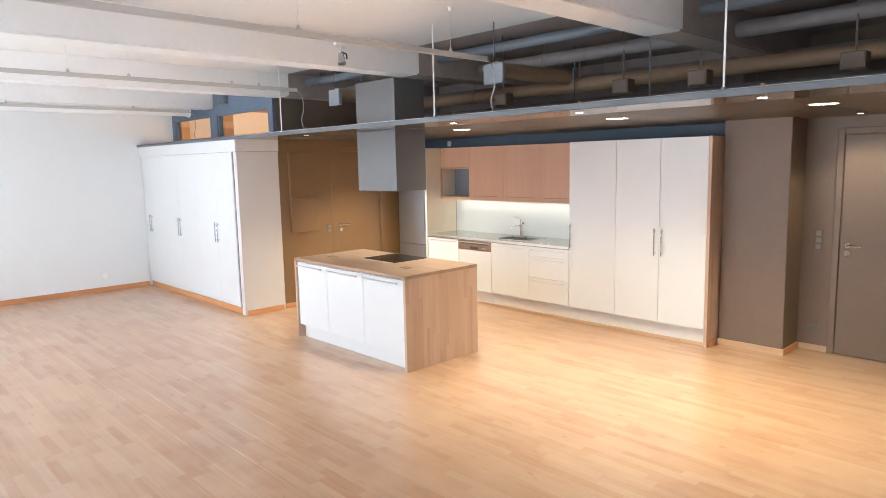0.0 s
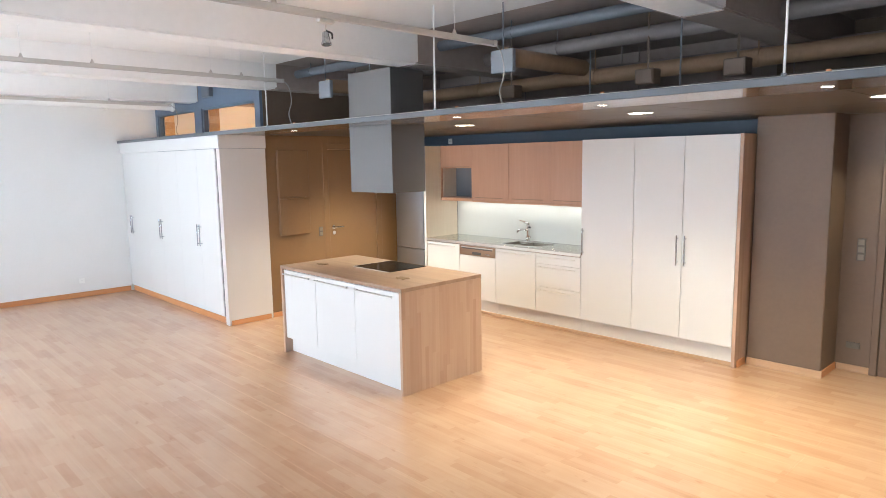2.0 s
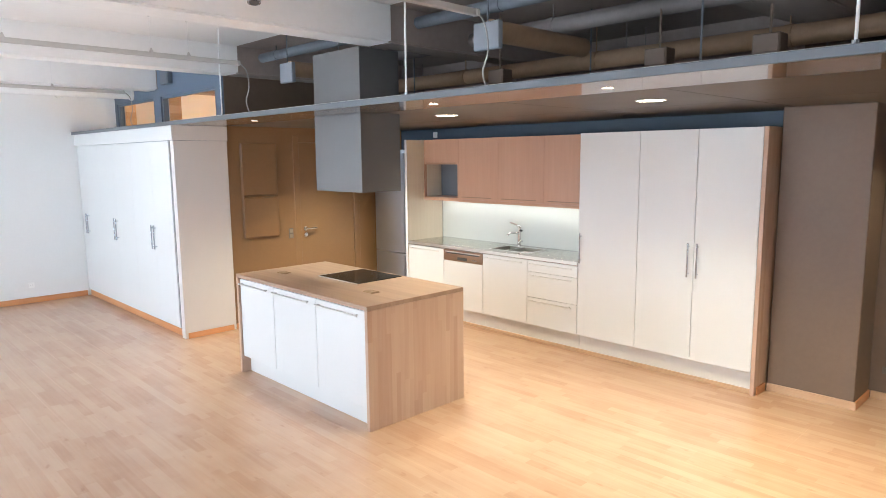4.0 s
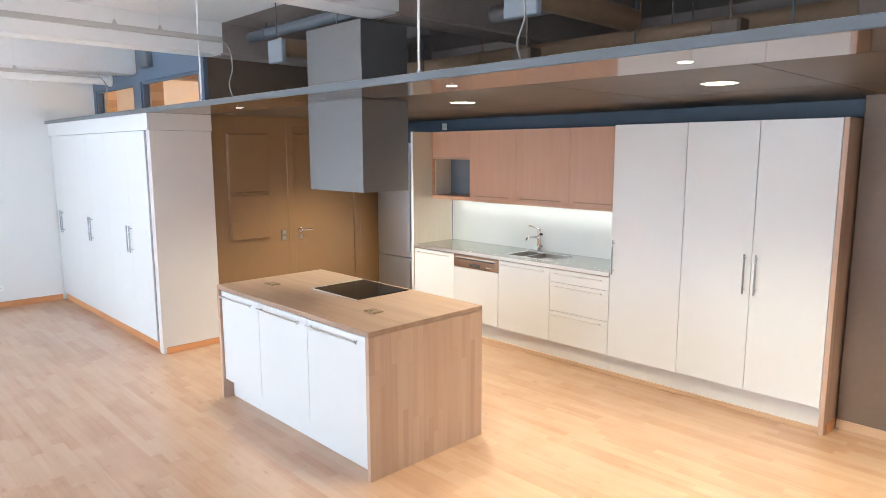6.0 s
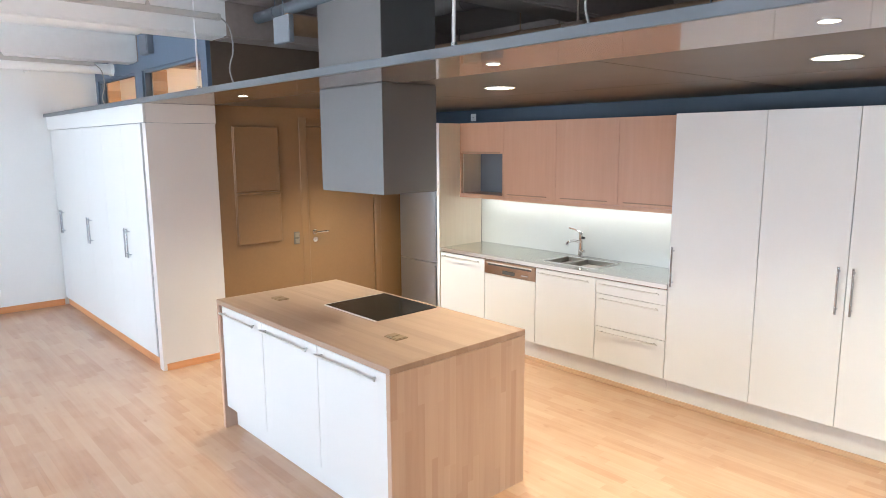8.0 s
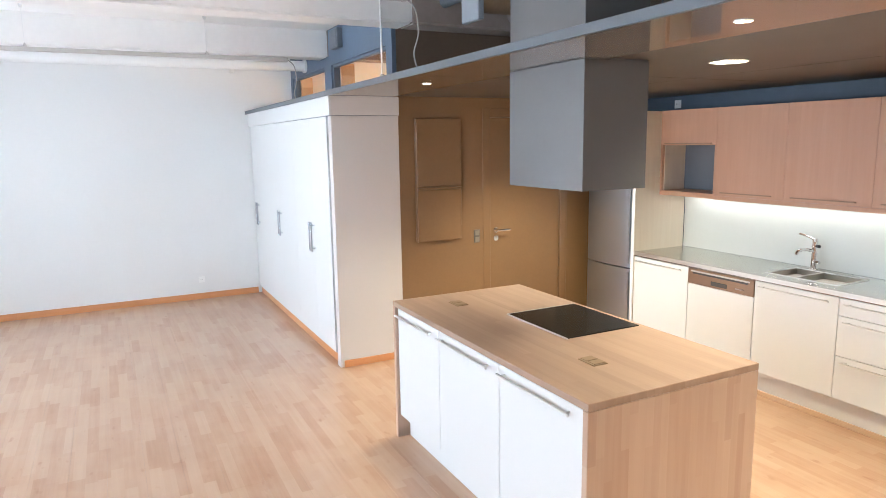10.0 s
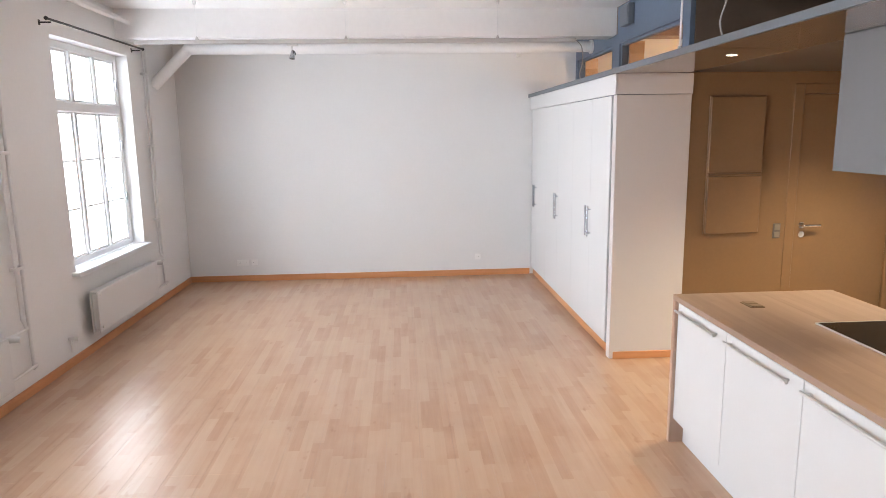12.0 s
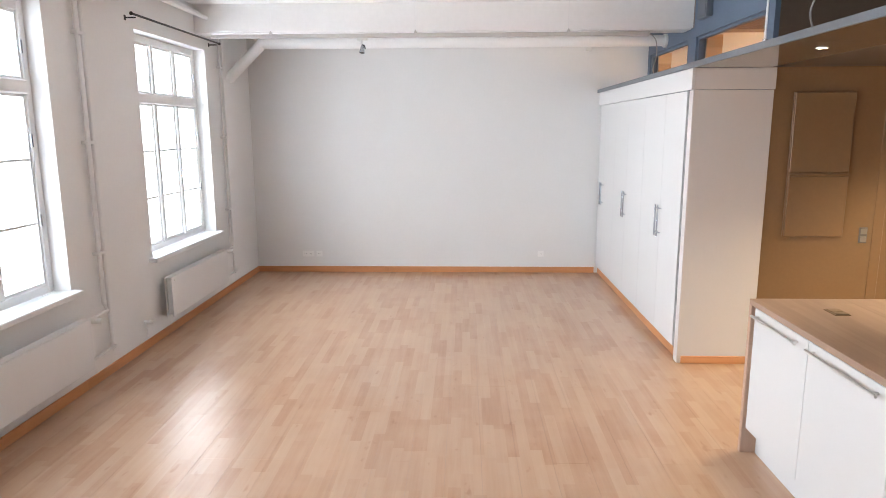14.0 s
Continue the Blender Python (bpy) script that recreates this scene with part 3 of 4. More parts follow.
d = thing("door_1", (HALL_X, (D0 + D1) / 2, 0), "closed dark brown-grey painted interior door with a chrome lever", "door", "", "structure")
part("leaf", B(HALL_X - 0.045, HALL_X - 0.012, D0 + 0.035, D1 - 0.035, 0.006, DH - 0.035, bevel=0.003), DARK_GLOSS, d)
bm = bmesh.new()
for y0, y1, z0, z1 in ((D0 - 0.05, D0 + 0.03, 0, DH + 0.05), (D1 - 0.03, D1 + 0.05, 0, DH + 0.05), (D0 + 0.03, D1 - 0.03, DH - 0.03, DH + 0.05)):
    box(bm, HALL_X - 0.1, HALL_X + 0.006, y0, y1, z0, z1, bevel=0.004)
part("door_frame", bm, DARK_GLOSS, d)
lever(d, (HALL_X - 0.012, D0 + 0.095, 1.07), (0, 1, 0), (1, 0, 0))

d = thing("door_2", (3.08, NORTH, 0), "closed dark grey flush entrance door with a chrome lever", "door", "", "structure")
part("leaf", B(2.623, 3.533, NORTH - 0.02, NORTH - 0.003, 0.006, 2.10, bevel=0.003), DARK, d)
bm = bmesh.new()
for x0, x1, z0, z1 in ((2.558, 2.616, 0, 2.165), (3.540, 3.598, 0, 2.165), (2.616, 3.540, 2.107, 2.165)):
    box(bm, x0, x1, NORTH - 0.03, NORTH - 0.001, z0, z1, bevel=0.004)
part("door_frame", bm, DARK, d)
lever(d, (2.688, NORTH - 0.02, 1.07), (1, 0, 0), (0, -1, 0))

# electrical cabinet on the dark wall
c = thing("electrical_cabinet", (HALL_X, 1.055, 1.03), "dark brown-grey two-door electrical cabinet on the dark wall", "cabinet")
part("body", B(HALL_X, HALL_X + 0.018, 0.835, 1.28, 1.02, 2.095, bevel=0.003), DARK_GLOSS, c)
u = part("door", B(HALL_X + 0.0185, HALL_X + 0.032, 0.840, 1.275, 1.508, 2.090, bevel=0.004), DARK_GLOSS, c)
l = part("door", B(HALL_X + 0.0185, HALL_X + 0.036, 0.840, 1.275, 1.025, 1.478, bevel=0.004), DARK_GLOSS, c)
part("ledge", B(HALL_X + 0.0185, HALL_X + 0.046, 0.840, 1.275, 1.481, 1.496, bevel=0.002), DARK_GLOSS, c)


# ---- canopy over the kitchen ----
CAN_X1 = 5.2
HX0, HX1, HY0, HY1 = -1.336, -0.690, 0.511, 0.915
can = thing("suspended_ceiling", (0, 1.5, CAN_Z), "dark grey suspended ceiling canopy with a grey fascia over the kitchen", "canopy", "", "structure")
part("fascia", B(WEST, CAN_X1, CAN_Y, CAN_Y + 0.018, CAN_Z - 0.006, CAN_TOP + 0.004, bevel=0.002), FASCIA, can, "blue-grey lacquered fascia")
bm = bmesh.new()
yb = 0.64
for x0, x1, y0, y1 in ((HALL_X + 0.002, HX0 - 0.006, CAN_Y + 0.02, yb), (HX1 + 0.006, CAN_X1, CAN_Y + 0.02, yb), (HX0 - 0.006, HX1 + 0.006, CAN_Y + 0.02, HY0 - 0.006)):
    box(bm, x0, x1, y0, y1, CAN_Z, CAN_TOP)
box(bm, WEST, HALL_X, CAN_Y + 0.02, HALL_Y - 0.045, CAN_Z, CAN_TOP)
part("edge_board", bm, CANOPY_GLOSS, can, "glossy grey-brown edge board")
joints = [HALL_X + 0.002, HX0 - 0.006, 0.6, 1.75, 2.9, 4.05, CAN_X1]
for a, b in zip(joints, joints[1:]):
    for y0, y1 in ((yb, 1.93), (1.93, NORTH - 0.002)):
        if y0 < HY1 and a < HX1 and b > HX0:
            bm = bmesh.new()
            box(bm, a + 0.003, b - 0.003, HY1 + 0.006, y1 - 0.003, CAN_Z + 0.004, CAN_TOP)
            if b > HX1 + 0.05:
                box(bm, HX1 + 0.006, b - 0.003, y0 + 0.003, HY1 + 0.006, CAN_Z + 0.004, CAN_TOP)
            part("panel", bm, CANOPY, can)
        else:
            part("panel", B(a + 0.003, b - 0.003, y0 + 0.003, y1 - 0.003, CAN_Z + 0.004, CAN_TOP), CANOPY, can)
# Unseen pale board added on the canopy, bouncing daylight into the dark space.
bm = bmesh.new()
for x0, x1, y0, y1 in ((HALL_X + 0.002, HX0 - 0.006, 0.1, NORTH - 0.002), (HX1 + 0.006, CAN_X1, 0.1, NORTH - 0.002),
                       (HX0 - 0.006, HX1 + 0.006, 0.1, HY0 - 0.006), (HX0 - 0.006, HX1 + 0.006, HY1 + 0.006, NORTH - 0.002)):
    box(bm, x0, x1, y0, y1, CAN_TOP + 0.001, CAN_TOP + 0.013)
part("bounce_board", bm, BOUNCE_PALE, can, "unseen pale board added to bounce daylight upwards")
for x, y in ((-2.15, 0.075), (0.36, 0.075), (2.81, 0.075), (4.9, 0.075), (1.72, 1.2), (-1.6, 1.9), (0.5, 1.9)):
    h = part("hanger_rod", R((x, y, CAN_TOP), (x, y, TOP), 0.0065, 8), WHITE_METAL if y < 1 else DUCT, can, "thin steel hanger rod")
    part("rod_nut", R((x, y, CAN_TOP), (x, y, CAN_TOP + 0.02), 0.014, 6), STEEL_Z, h)


def ceiling_spot(x, y, z, r, name, label, can_h):
    s = thing(name, (x, y, z), label, "ceiling lamp", "recessed canopy lamps")
    bm = bmesh.new()
    rod(bm, (x, y, z - 0.003), (x, y, z), r, 28, r)
    part("ring", bm, STEEL, s)
    part("lens", R((x, y, z - 0.0034), (x, y, z - 0.0022), r * 0.9, 28), LAMP_GLOW, s, "glowing warm lens")
    part("can", R((x, y, CAN_TOP), (x, y, CAN_TOP + can_h), r * 0.55, 20, r * 0.4), COPPER, s, "copper-coloured lamp can above the canopy")
    return s


for x in SPOT_X:
    ceiling_spot(x, SPOT_Y, CAN_Z, 0.032, "spotlight", "small round recessed spotlight glowing warm white", 0.055)
ceiling_spot(2.80, 2.90, CAN_Z + 0.004, 0.028, "spotlight", "small round recessed spotlight above the dark door", 0.05)
for x, y in zip(DOWN_X, DOWN_Y):
    ceiling_spot(x, y, CAN_Z + 0.004, 0.10, "downlight", "large round recessed downlight glowing warm white", 0.06)

# hood shaft through the canopy
h = thing("cooker_hood", (-1.01, 0.71, 1.64), "tall square satin steel cooker hood hanging over the island hob", "cooker hood")
bm = B(HX0, HX1, HY0, HY1, 1.64, CAN_Z - 0.004)
low = [f for f in bm.faces if f.normal.z < -0.9]
inset = bmesh.ops.inset_region(bm, faces=low, thickness=0.012)
bmesh.ops.translate(bm, verts=low[0].verts, vec=(0, 0, 0.05))
part("lower_shaft", bm, HOOD, h)
part("filter", B(HX0 + 0.014, HX1 - 0.014, HY0 + 0.014, HY1 - 0.014, 1.652, 1.685), STEEL, h, "steel grease filter")
part("upper_shaft", B(HX0 + 0.001, HX1 - 0.001, HY0 + 0.001, HY1 - 0.001, CAN_Z - 0.004, 2.775, bevel=0.003), HOOD, h)
for x in (HX0 + 0.1, HX1 - 0.1):
    part("hanger", R((x, HY0 + 0.2, 2.776), (x, HY0 + 0.2, TOP), 0.008, 8), STEEL_Z, h)


# ---- pipes and boxes above the canopy ----
def duct(y, z, r, x0, x1, m, label):
    bm = R((x0, y, z), (x1, y, z), r, 24)
    d = thing("ventilation_duct", ((x0 + x1) / 2, y, z), label, "duct", "ducts above the canopy")
    part("pipe", bm, m, d)
    n = int((x1 - x0) / 1.5)
    for i in range(n):
        x = x0 + 0.7 + i * 1.5
        part("collar", R((x, y, z), (x + 0.05, y, z), r * 1.08, 24), m, d)
        part("hanger", R((x + 0.025, y, z + r), (x + 0.025, y, TOP), 0.006, 6), m, d)


duct(0.92, 2.965, 0.046, HALL_X + 0.01, EAST, DUCT, "dull blue-grey painted ventilation duct above the canopy")
duct(1.55, 2.90, 0.062, HALL_X + 0.01, EAST, PIPE, "thick dull grey ventilation duct above the canopy")
duct(2.15, 2.70, 0.07, HALL_X + 0.01, EAST, DUCT_BROWN, "thin brown lagged pipe above the canopy")
duct(2.62, 2.80, 0.058, HALL_X + 0.01, EAST, PIPE, "dull grey pipe above the canopy")
duct(2.95, 2.58, 0.06, HALL_X + 0.01, EAST, PIPE, "slim dull grey pipe above the canopy")
for x0, x1 in ((-1.635, -1.44), (0.655, 0.865)):
    b = thing("vent_box", ((x0 + x1) / 2, 0.4, 2.57), "pale grey sheet-metal vent box above the canopy", "vent box", "vent boxes")
    part("case", B(x0, x1, 0.37, 0.41, 2.56, 2.725, bevel=0.006), BOX_GREY, b)
    part("spigot", R(((x0 + x1) / 2, 0.412, 2.68), ((x0 + x1) / 2, 1.40, 2.68), 0.066, 20), DUCT_BROWN, b)
    part("hanger", R(((x0 + x1) / 2, 0.39, 2.725), ((x0 + x1) / 2, 0.39, TOP), 0.005, 6), DUCT, b)
for x, y in ((1.3, 1.5), (2.0, 1.5), (-0.1, 1.5), (3.1, 1.5)):
    b = thing("junction_box", (x, y, 2.5), "dark grey junction box hung above the canopy", "junction box", "junction boxes")
    part("case", B(x - 0.08, x + 0.08, y - 0.06, y + 0.06, 2.50, 2.62, bevel=0.006), DARK, b)
    part("lid", B(x - 0.07, x + 0.07, y - 0.066, y - 0.061, 2.51, 2.61, bevel=0.002), DARK, b)
    part("hanger", R((x, y, 2.62), (x, y, TOP), 0.008, 6), DARK, b)
b = thing("vent_box", (-4.70, HALL_Y - 0.1, 2.84), "blue-grey painted box on the wall over the wardrobes", "vent box")
part("case", B(-4.82, -4.58, HALL_Y - 0.10, HALL_Y - 0.042, 2.83, 3.02, bevel=0.006), DUCT, b)
part("lid", B(-4.80, -4.60, HALL_Y - 0.106, HALL_Y - 0.101, 2.85, 3.0, bevel=0.002), DUCT, b)


# ---- lighting tracks ----
def track(x, z, y0, y1, clips):
    t = thing("lighting_track", (x, (y0 + y1) / 2, z), "grey-white lighting track hung across the ceiling", "lighting track", "lighting tracks")
    part("rail", B(x - 0.018, x + 0.018, y0, y1, z - 0.018, z + 0.018, bevel=0.004), TRACK, t)
    part("end_cap", B(x - 0.02, x + 0.02, y1, y1 + 0.03, z - 0.02, z + 0.02, bevel=0.005), TRACK, t)
    for y in clips:
        c = part("clip", R((x, y, z + 0.018), (x, y, z + 0.05), 0.018, 12, 0.005), TRACK, t)
        part("wire", R((x, y, z + 0.05), (x, y, TOP), 0.002, 6), WHITE_METAL, c)
        part("ceiling_cup", R((x, y, TOP - 0.03), (x, y, TOP), 0.012, 12, 0.018), WHITE_METAL, c)
    pts = arc([(x, y1 + 0.03, z), (x, y1 + 0.09, z - 0.06), (x + 0.015, y1 + 0.10, z - 0.2), (x - 0.01, y1 + 0.08, z - 0.32), (x, y1 + 0.11, CAN_TOP)], 5)
    part("cable", tube(bmesh.new(), pts, 0.005, 8), CABLE, t, "grey supply cable")


track(0.90, 2.722, SOUTH + 0.3, 0.12, (-2.9, -1.55, -0.25))
track(-1.92, 2.742, SOUTH + 0.3, 0.12, (-3.0, -2.1, -1.6, -0.6, -0.3))
track(-4.72, 2.702, SOUTH + 0.3, 0.10, (-3.42, -2.05, -0.62))


def track_spot(x, y, z):
    s = thing("track_spotlight", (x, y, z), "small chrome spotlight clipped to the lighting track", "spotlight", "track spotlights")
    part("adapter", B(x - 0.016, x + 0.016, y - 0.055, y + 0.045, z - 0.042, z - 0.019, bevel=0.004), STEEL, s)
    part("stem", R((x, y - 0.01, z - 0.042), (x, y - 0.01, z - 0.085), 0.007, 10), CHROME, s)
    # Black yoke and darker steel head stand for dark reflections in the chrome.
    part("yoke", tube(bmesh.new(), arc([(x, y - 0.01, z - 0.08), (x + 0.024, y + 0.016, z - 0.095), (x + 0.02, y + 0.022, z - 0.125)], 5), 0.005, 8), BLACK_METAL, s)
    head = part("head", R((x - 0.004, y - 0.004, z - 0.092), (x + 0.012, y - 0.012, z - 0.150), 0.018, 20, 0.025), STEEL_Z, s)
    part("rim", R((x + 0.0115, y - 0.0118, z - 0.148), (x + 0.0135, y - 0.0128, z - 0.156), 0.028, 20), STEEL_Z, head)
    part("lens", R((x + 0.0132, y - 0.0127, z - 0.1555), (x + 0.0138, y - 0.013, z - 0.158), 0.020, 20), SEAM, head, "dark lens")


track_spot(0.90, -1.235, 2.722)
track_spot(-4.72, -2.545, 2.702)


# ---- kitchen ----
FRONT = 2.583


def bar_handle(parent, a, b, out, r=0.006, off=0.032, m=None):
    """A slim bar handle from a to b, standing off along out."""
    a, b, n = Vector(a), Vector(b), Vector(out)
    d = (b - a).normalized()
    bm = R(a + n * off, b + n * off, r, 12)
    for p in (a + d * 0.03, b - d * 0.03):
        rod(bm, p + n * 0.001, p + n * off, r * 0.8, 10)
    return part("handle", bm, m or STEEL, parent, "slim brushed steel bar handle")


def base_unit(x0, x1, doors, label):
    """A floor unit; doors: (z0, z1) of each front, all with a bar handle near the top."""
    c = thing("base_cabinet", ((x0 + x1) / 2, FRONT + 0.3, 0), label, "kitchen cabinet", "kitchen base units")
    part("body", B(x0 + 0.001, x1 - 0.001, FRONT + 0.022, 3.153, 0.185, 0.863), LACQUER_SIDE, c)
    part("plinth", B(x0, x1, FRONT + 0.055, FRONT + 0.07, 0.0, 0.183), PLINTH, c, "grey plinth")
    for z0, z1 in doors:
        f = part("door" if len(doors) == 1 else "drawer_front", B(x0 + 0.002, x1 - 0.002, FRONT, FRONT + 0.02, z0 + 0.002, z1 - 0.002, bevel=0.002), LACQUER, c)
        bar_handle(f, (x0 + 0.05, FRONT, z1 - 0.035), (x1 - 0.05, FRONT, z1 - 0.035), (0, -1, 0))
    return c


base_unit(-2.51, -1.895, ((0.187, 0.862),), "white satin kitchen base cabinet with a steel bar handle")
base_unit(-1.28, -0.66, ((0.187, 0.862),), "white satin kitchen sink cabinet with a steel bar handle")
base_unit(-0.66, -0.045, ((0.187, 0.478), (0.478, 0.745), (0.745, 0.862)), "white kitchen drawer unit with three drawers and bar handles")

dw = thing("dishwasher", (-1.5875, FRONT + 0.3, 0), "built-in dishwasher with a brown steel control panel and white door", "dishwasher")
part("body", B(-1.892, -1.283, FRONT + 0.022, 3.153, 0.185, 0.863), LACQUER_SIDE, dw)
part("door", B(-1.892, -1.283, FRONT, FRONT + 0.02, 0.189, 0.732, bevel=0.002), LACQUER, dw)
cp = part("control_panel", B(-1.892, -1.283, FRONT - 0.004, FRONT + 0.02, 0.736, 0.860, bevel=0.003), brushed("bronze_steel_panel", (0.42, 0.30, 0.22), 0.3, 0, 0.1), dw, "brown steel control panel")
part("handle_slot", B(-1.845, -1.33, FRONT - 0.0055, FRONT - 0.003, 0.818, 0.832, bevel=0.001), SEAM, cp, "dark handle slot")
part("handle_lip", B(-1.86, -1.315, FRONT - 0.012, FRONT - 0.0035, 0.834, 0.846, bevel=0.002), STEEL, cp, "slim steel handle lip")
part("display", B(-1.665, -1.515, FRONT - 0.007, FRONT - 0.003, 0.752, 0.786, bevel=0.002), SEAM, cp)
part("button_row", B(-1.44, -1.36, FRONT - 0.007, FRONT - 0.003, 0.764, 0.776, bevel=0.001), CHROME, cp)
part("plinth", B(-1.893, -1.282, FRONT + 0.055, FRONT + 0.07, 0.0, 0.183), PLINTH, dw)

# worktop with the sink let into it
SX0, SX1, SY0, SY1 = -1.285, -0.775, 2.733, 3.053
wt = thing("worktop", (-1.27, 2.873, 0.865), "grey brushed steel kitchen worktop", "worktop")
bm = bmesh.new()
rims = []
for z in (0.867, 0.903):
    for x0, x1, y0, y1 in ((-2.508, -0.045, 2.576, 3.178), (SX0, SX1, SY0, SY1)):
        rims.append([bm.verts.new(p) for p in ((x0, y0, z), (x1, y0, z), (x1, y1, z), (x0, y1, z))])
for k in range(4):
    j = (k + 1) % 4
    bm.faces.new((rims[2][k], rims[2][j], rims[3][j], rims[3][k]))
    bm.faces.new((rims[0][j], rims[0][k], rims[1][k], rims[1][j]))
    bm.faces.new((rims[0][k], rims[0][j], rims[2][j], rims[2][k]))
    bm.faces.new((rims[1][j], rims[1][k], rims[3][k], rims[3][j]))
part("slab", bm, COUNTER, wt)
part("front_edge", B(-2.508, -0.045, 2.571, 2.5755, 0.872, 0.904), STEEL, wt, "turned-down steel front edge")
sk = thing("kitchen_sink", ((SX0 + SX1) / 2, 2.893, 0.75), "stainless steel sink with two bowls let into the worktop", "sink")
for x0, x1, dep in ((SX0, SX0 + 0.20, 0.14), (SX0 + 0.215, SX1, 0.17)):
    bm = bmesh.new()
    z0 = 0.905 - dep
    for q in ((x0, x0 + 0.008, SY0, SY1), (x1 - 0.008, x1, SY0, SY1), (x0 + 0.008, x1 - 0.008, SY0, SY0 + 0.008), (x0 + 0.008, x1 - 0.008, SY1 - 0.008, SY1)):
        box(bm, *q, z0, 0.905)
    box(bm, x0, x1, SY0, SY1, z0 - 0.008, z0)
    bowl = part("bowl", bm, SINK, sk)
    part("drain", R(((x0 + x1) / 2, 2.893, z0), ((x0 + x1) / 2, 2.893, z0 + 0.004), 0.04, 20), CHROME, bowl)
bm = bmesh.new()
for q in ((SX0 - 0.018, SX0, SY0 - 0.018, SY1 + 0.018), (SX1, SX1 + 0.018, SY0 - 0.018, SY1 + 0.018), (SX0, SX1, SY0 - 0.018, SY0), (SX0, SX1, SY1, SY1 + 0.018), (SX0 + 0.2, SX0 + 0.215, SY0, SY1)):
    box(bm, *q, 0.9035, 0.907)
part("rim", bm, STEEL, sk)
TAP = -1.185
tp = thing("kitchen_tap", (TAP, 3.10, 0.905), "chrome single-lever kitchen mixer tap", "tap")
part("body", R((TAP, 3.10, 0.903), (TAP, 3.10, 1.115), 0.022, 20, 0.019), CHROME, tp)
part("base_ring", R((TAP, 3.10, 0.903), (TAP, 3.10, 0.915), 0.031, 20), CHROME, tp)
part("spout", tube(bmesh.new(), arc([(TAP, 3.10, 1.04), (TAP - 0.012, 3.02, 1.062), (TAP - 0.022, 2.95, 1.058), (TAP - 0.026, 2.925, 1.035)], 5), 0.012, 12), CHROME, tp)
part("cap", R((TAP, 3.10, 1.116), (TAP, 3.10, 1.140), 0.021, 20, 0.016), CHROME, tp)
part("lever", tube(bmesh.new(), [(TAP, 3.10, 1.130), (TAP - 0.05, 3.06, 1.158), (TAP - 0.085, 3.03, 1.172)], 0.009, 10), CHROME, tp)
part("knob", R((TAP + 0.015, 3.095, 1.085), (TAP + 0.042, 3.088, 1.085), 0.012, 12), BLACK_METAL, tp, "small dark knob")
part("valve", R((TAP, 3.10, 0.965), (TAP + 0.05, 3.085, 0.965), 0.012, 12), CHROME, tp)

solid("splashback", B(-2.509, -0.046, 3.178, 3.195, 0.904, 1.393), SPLASH, "pale grey glass splashback behind the worktop", "splashback", "structure")

# tall oak gable between fridge and worktop
g = thing("gable_panel", (-2.49, 2.873, 0), "pale birch veneer gable panel between fridge and worktop", "cabinet panel")
part("panel", B(-2.547, -2.511, FRONT - 0.005, 3.173, 0.0, 2.128, bevel=0.0015), BIRCH, g)
part("front_edge", B(-2.547, -2.511, FRONT - 0.009, FRONT - 0.0055, 0.0, 2.128), LACQUER, g, "white edging strip")

# wall cabinets
UF, UZ0, UZ1 = 2.853, 1.395, 2.128
UX = (-2.509, -1.91, -1.295, -0.665, -0.046)


def wall_unit(x0, x1, label):
    c = thing("wall_cabinet", ((x0 + x1) / 2, UF + 0.16, UZ0), label, "kitchen cabinet", "kitchen wall units")
    part("body", B(x0 + 0.001, x1 - 0.001, UF + 0.02, 3.173, UZ0 + 0.001, UZ1), OAK_ZX, c)
    f = part("door", B(x0 + 0.0007, x1 - 0.0007, UF, UF + 0.018, UZ0 + 0.03, UZ1, bevel=0.0015), OAK_ZX, c)
    part("handle", B(x0 + 0.06, x1 - 0.10, UF - 0.012, UF - 0.001, UZ0 + 0.052, UZ0 + 0.060), DUCT_BROWN, f, "slim wooden pull along the lower edge")
    part("light_rail", B(x0, x1, UF + 0.001, UF + 0.018, UZ0 - 0.004, UZ0 + 0.028), OAK_ZX, c)


for a, b in zip(UX[1:], UX[2:]):
    wall_unit(a, b, "oak veneer kitchen wall cabinet with a flat door")
n = thing("open_wall_cabinet", ((UX[0] + UX[1]) / 2, UF + 0.16, UZ0), "oak veneer wall cabinet with a flap above an open dark niche", "kitchen cabinet", "kitchen wall units")
a, b = UX[0], UX[1]
bm = bmesh.new()
box(bm, a, a + 0.018, UF + 0.002, 3.173, UZ0, UZ1)
box(bm, b - 0.018, b - 0.001, UF + 0.002, 3.173, UZ0, UZ1)
box(bm, a + 0.018, b - 0.018, UF + 0.002, 3.173, UZ0, UZ0 + 0.04)
box(bm, a + 0.018, b - 0.018, UF + 0.022, 3.173, 1.83, UZ1)
part("body", bm, OAK_ZX, n)
# Pale sheet over the oak side puts the lit look into its colour.
part("lit_cheek", B(a + 0.0185, a + 0.024, UF + 0.03, 3.131, UZ0 + 0.042, 1.828), BIRCH, n)
part("back", B(a + 0.02, b - 0.02, 3.133, 3.148, UZ0 + 0.042, 1.828), NICHE, n, "blue-grey back panel")
f = part("flap", B(a + 0.002, b - 0.002, UF, UF + 0.018, 1.835, UZ1, bevel=0.0015), OAK_ZX, n)
part("handle", B(a + 0.05, b - 0.05, UF - 0.014, UF - 0.001, 1.842, 1.850), DUCT_BROWN, f)
s = thing("led_strip", (-1.24, 3.053, 1.385), "glowing warm-white led strip under the wall cabinets", "led light")
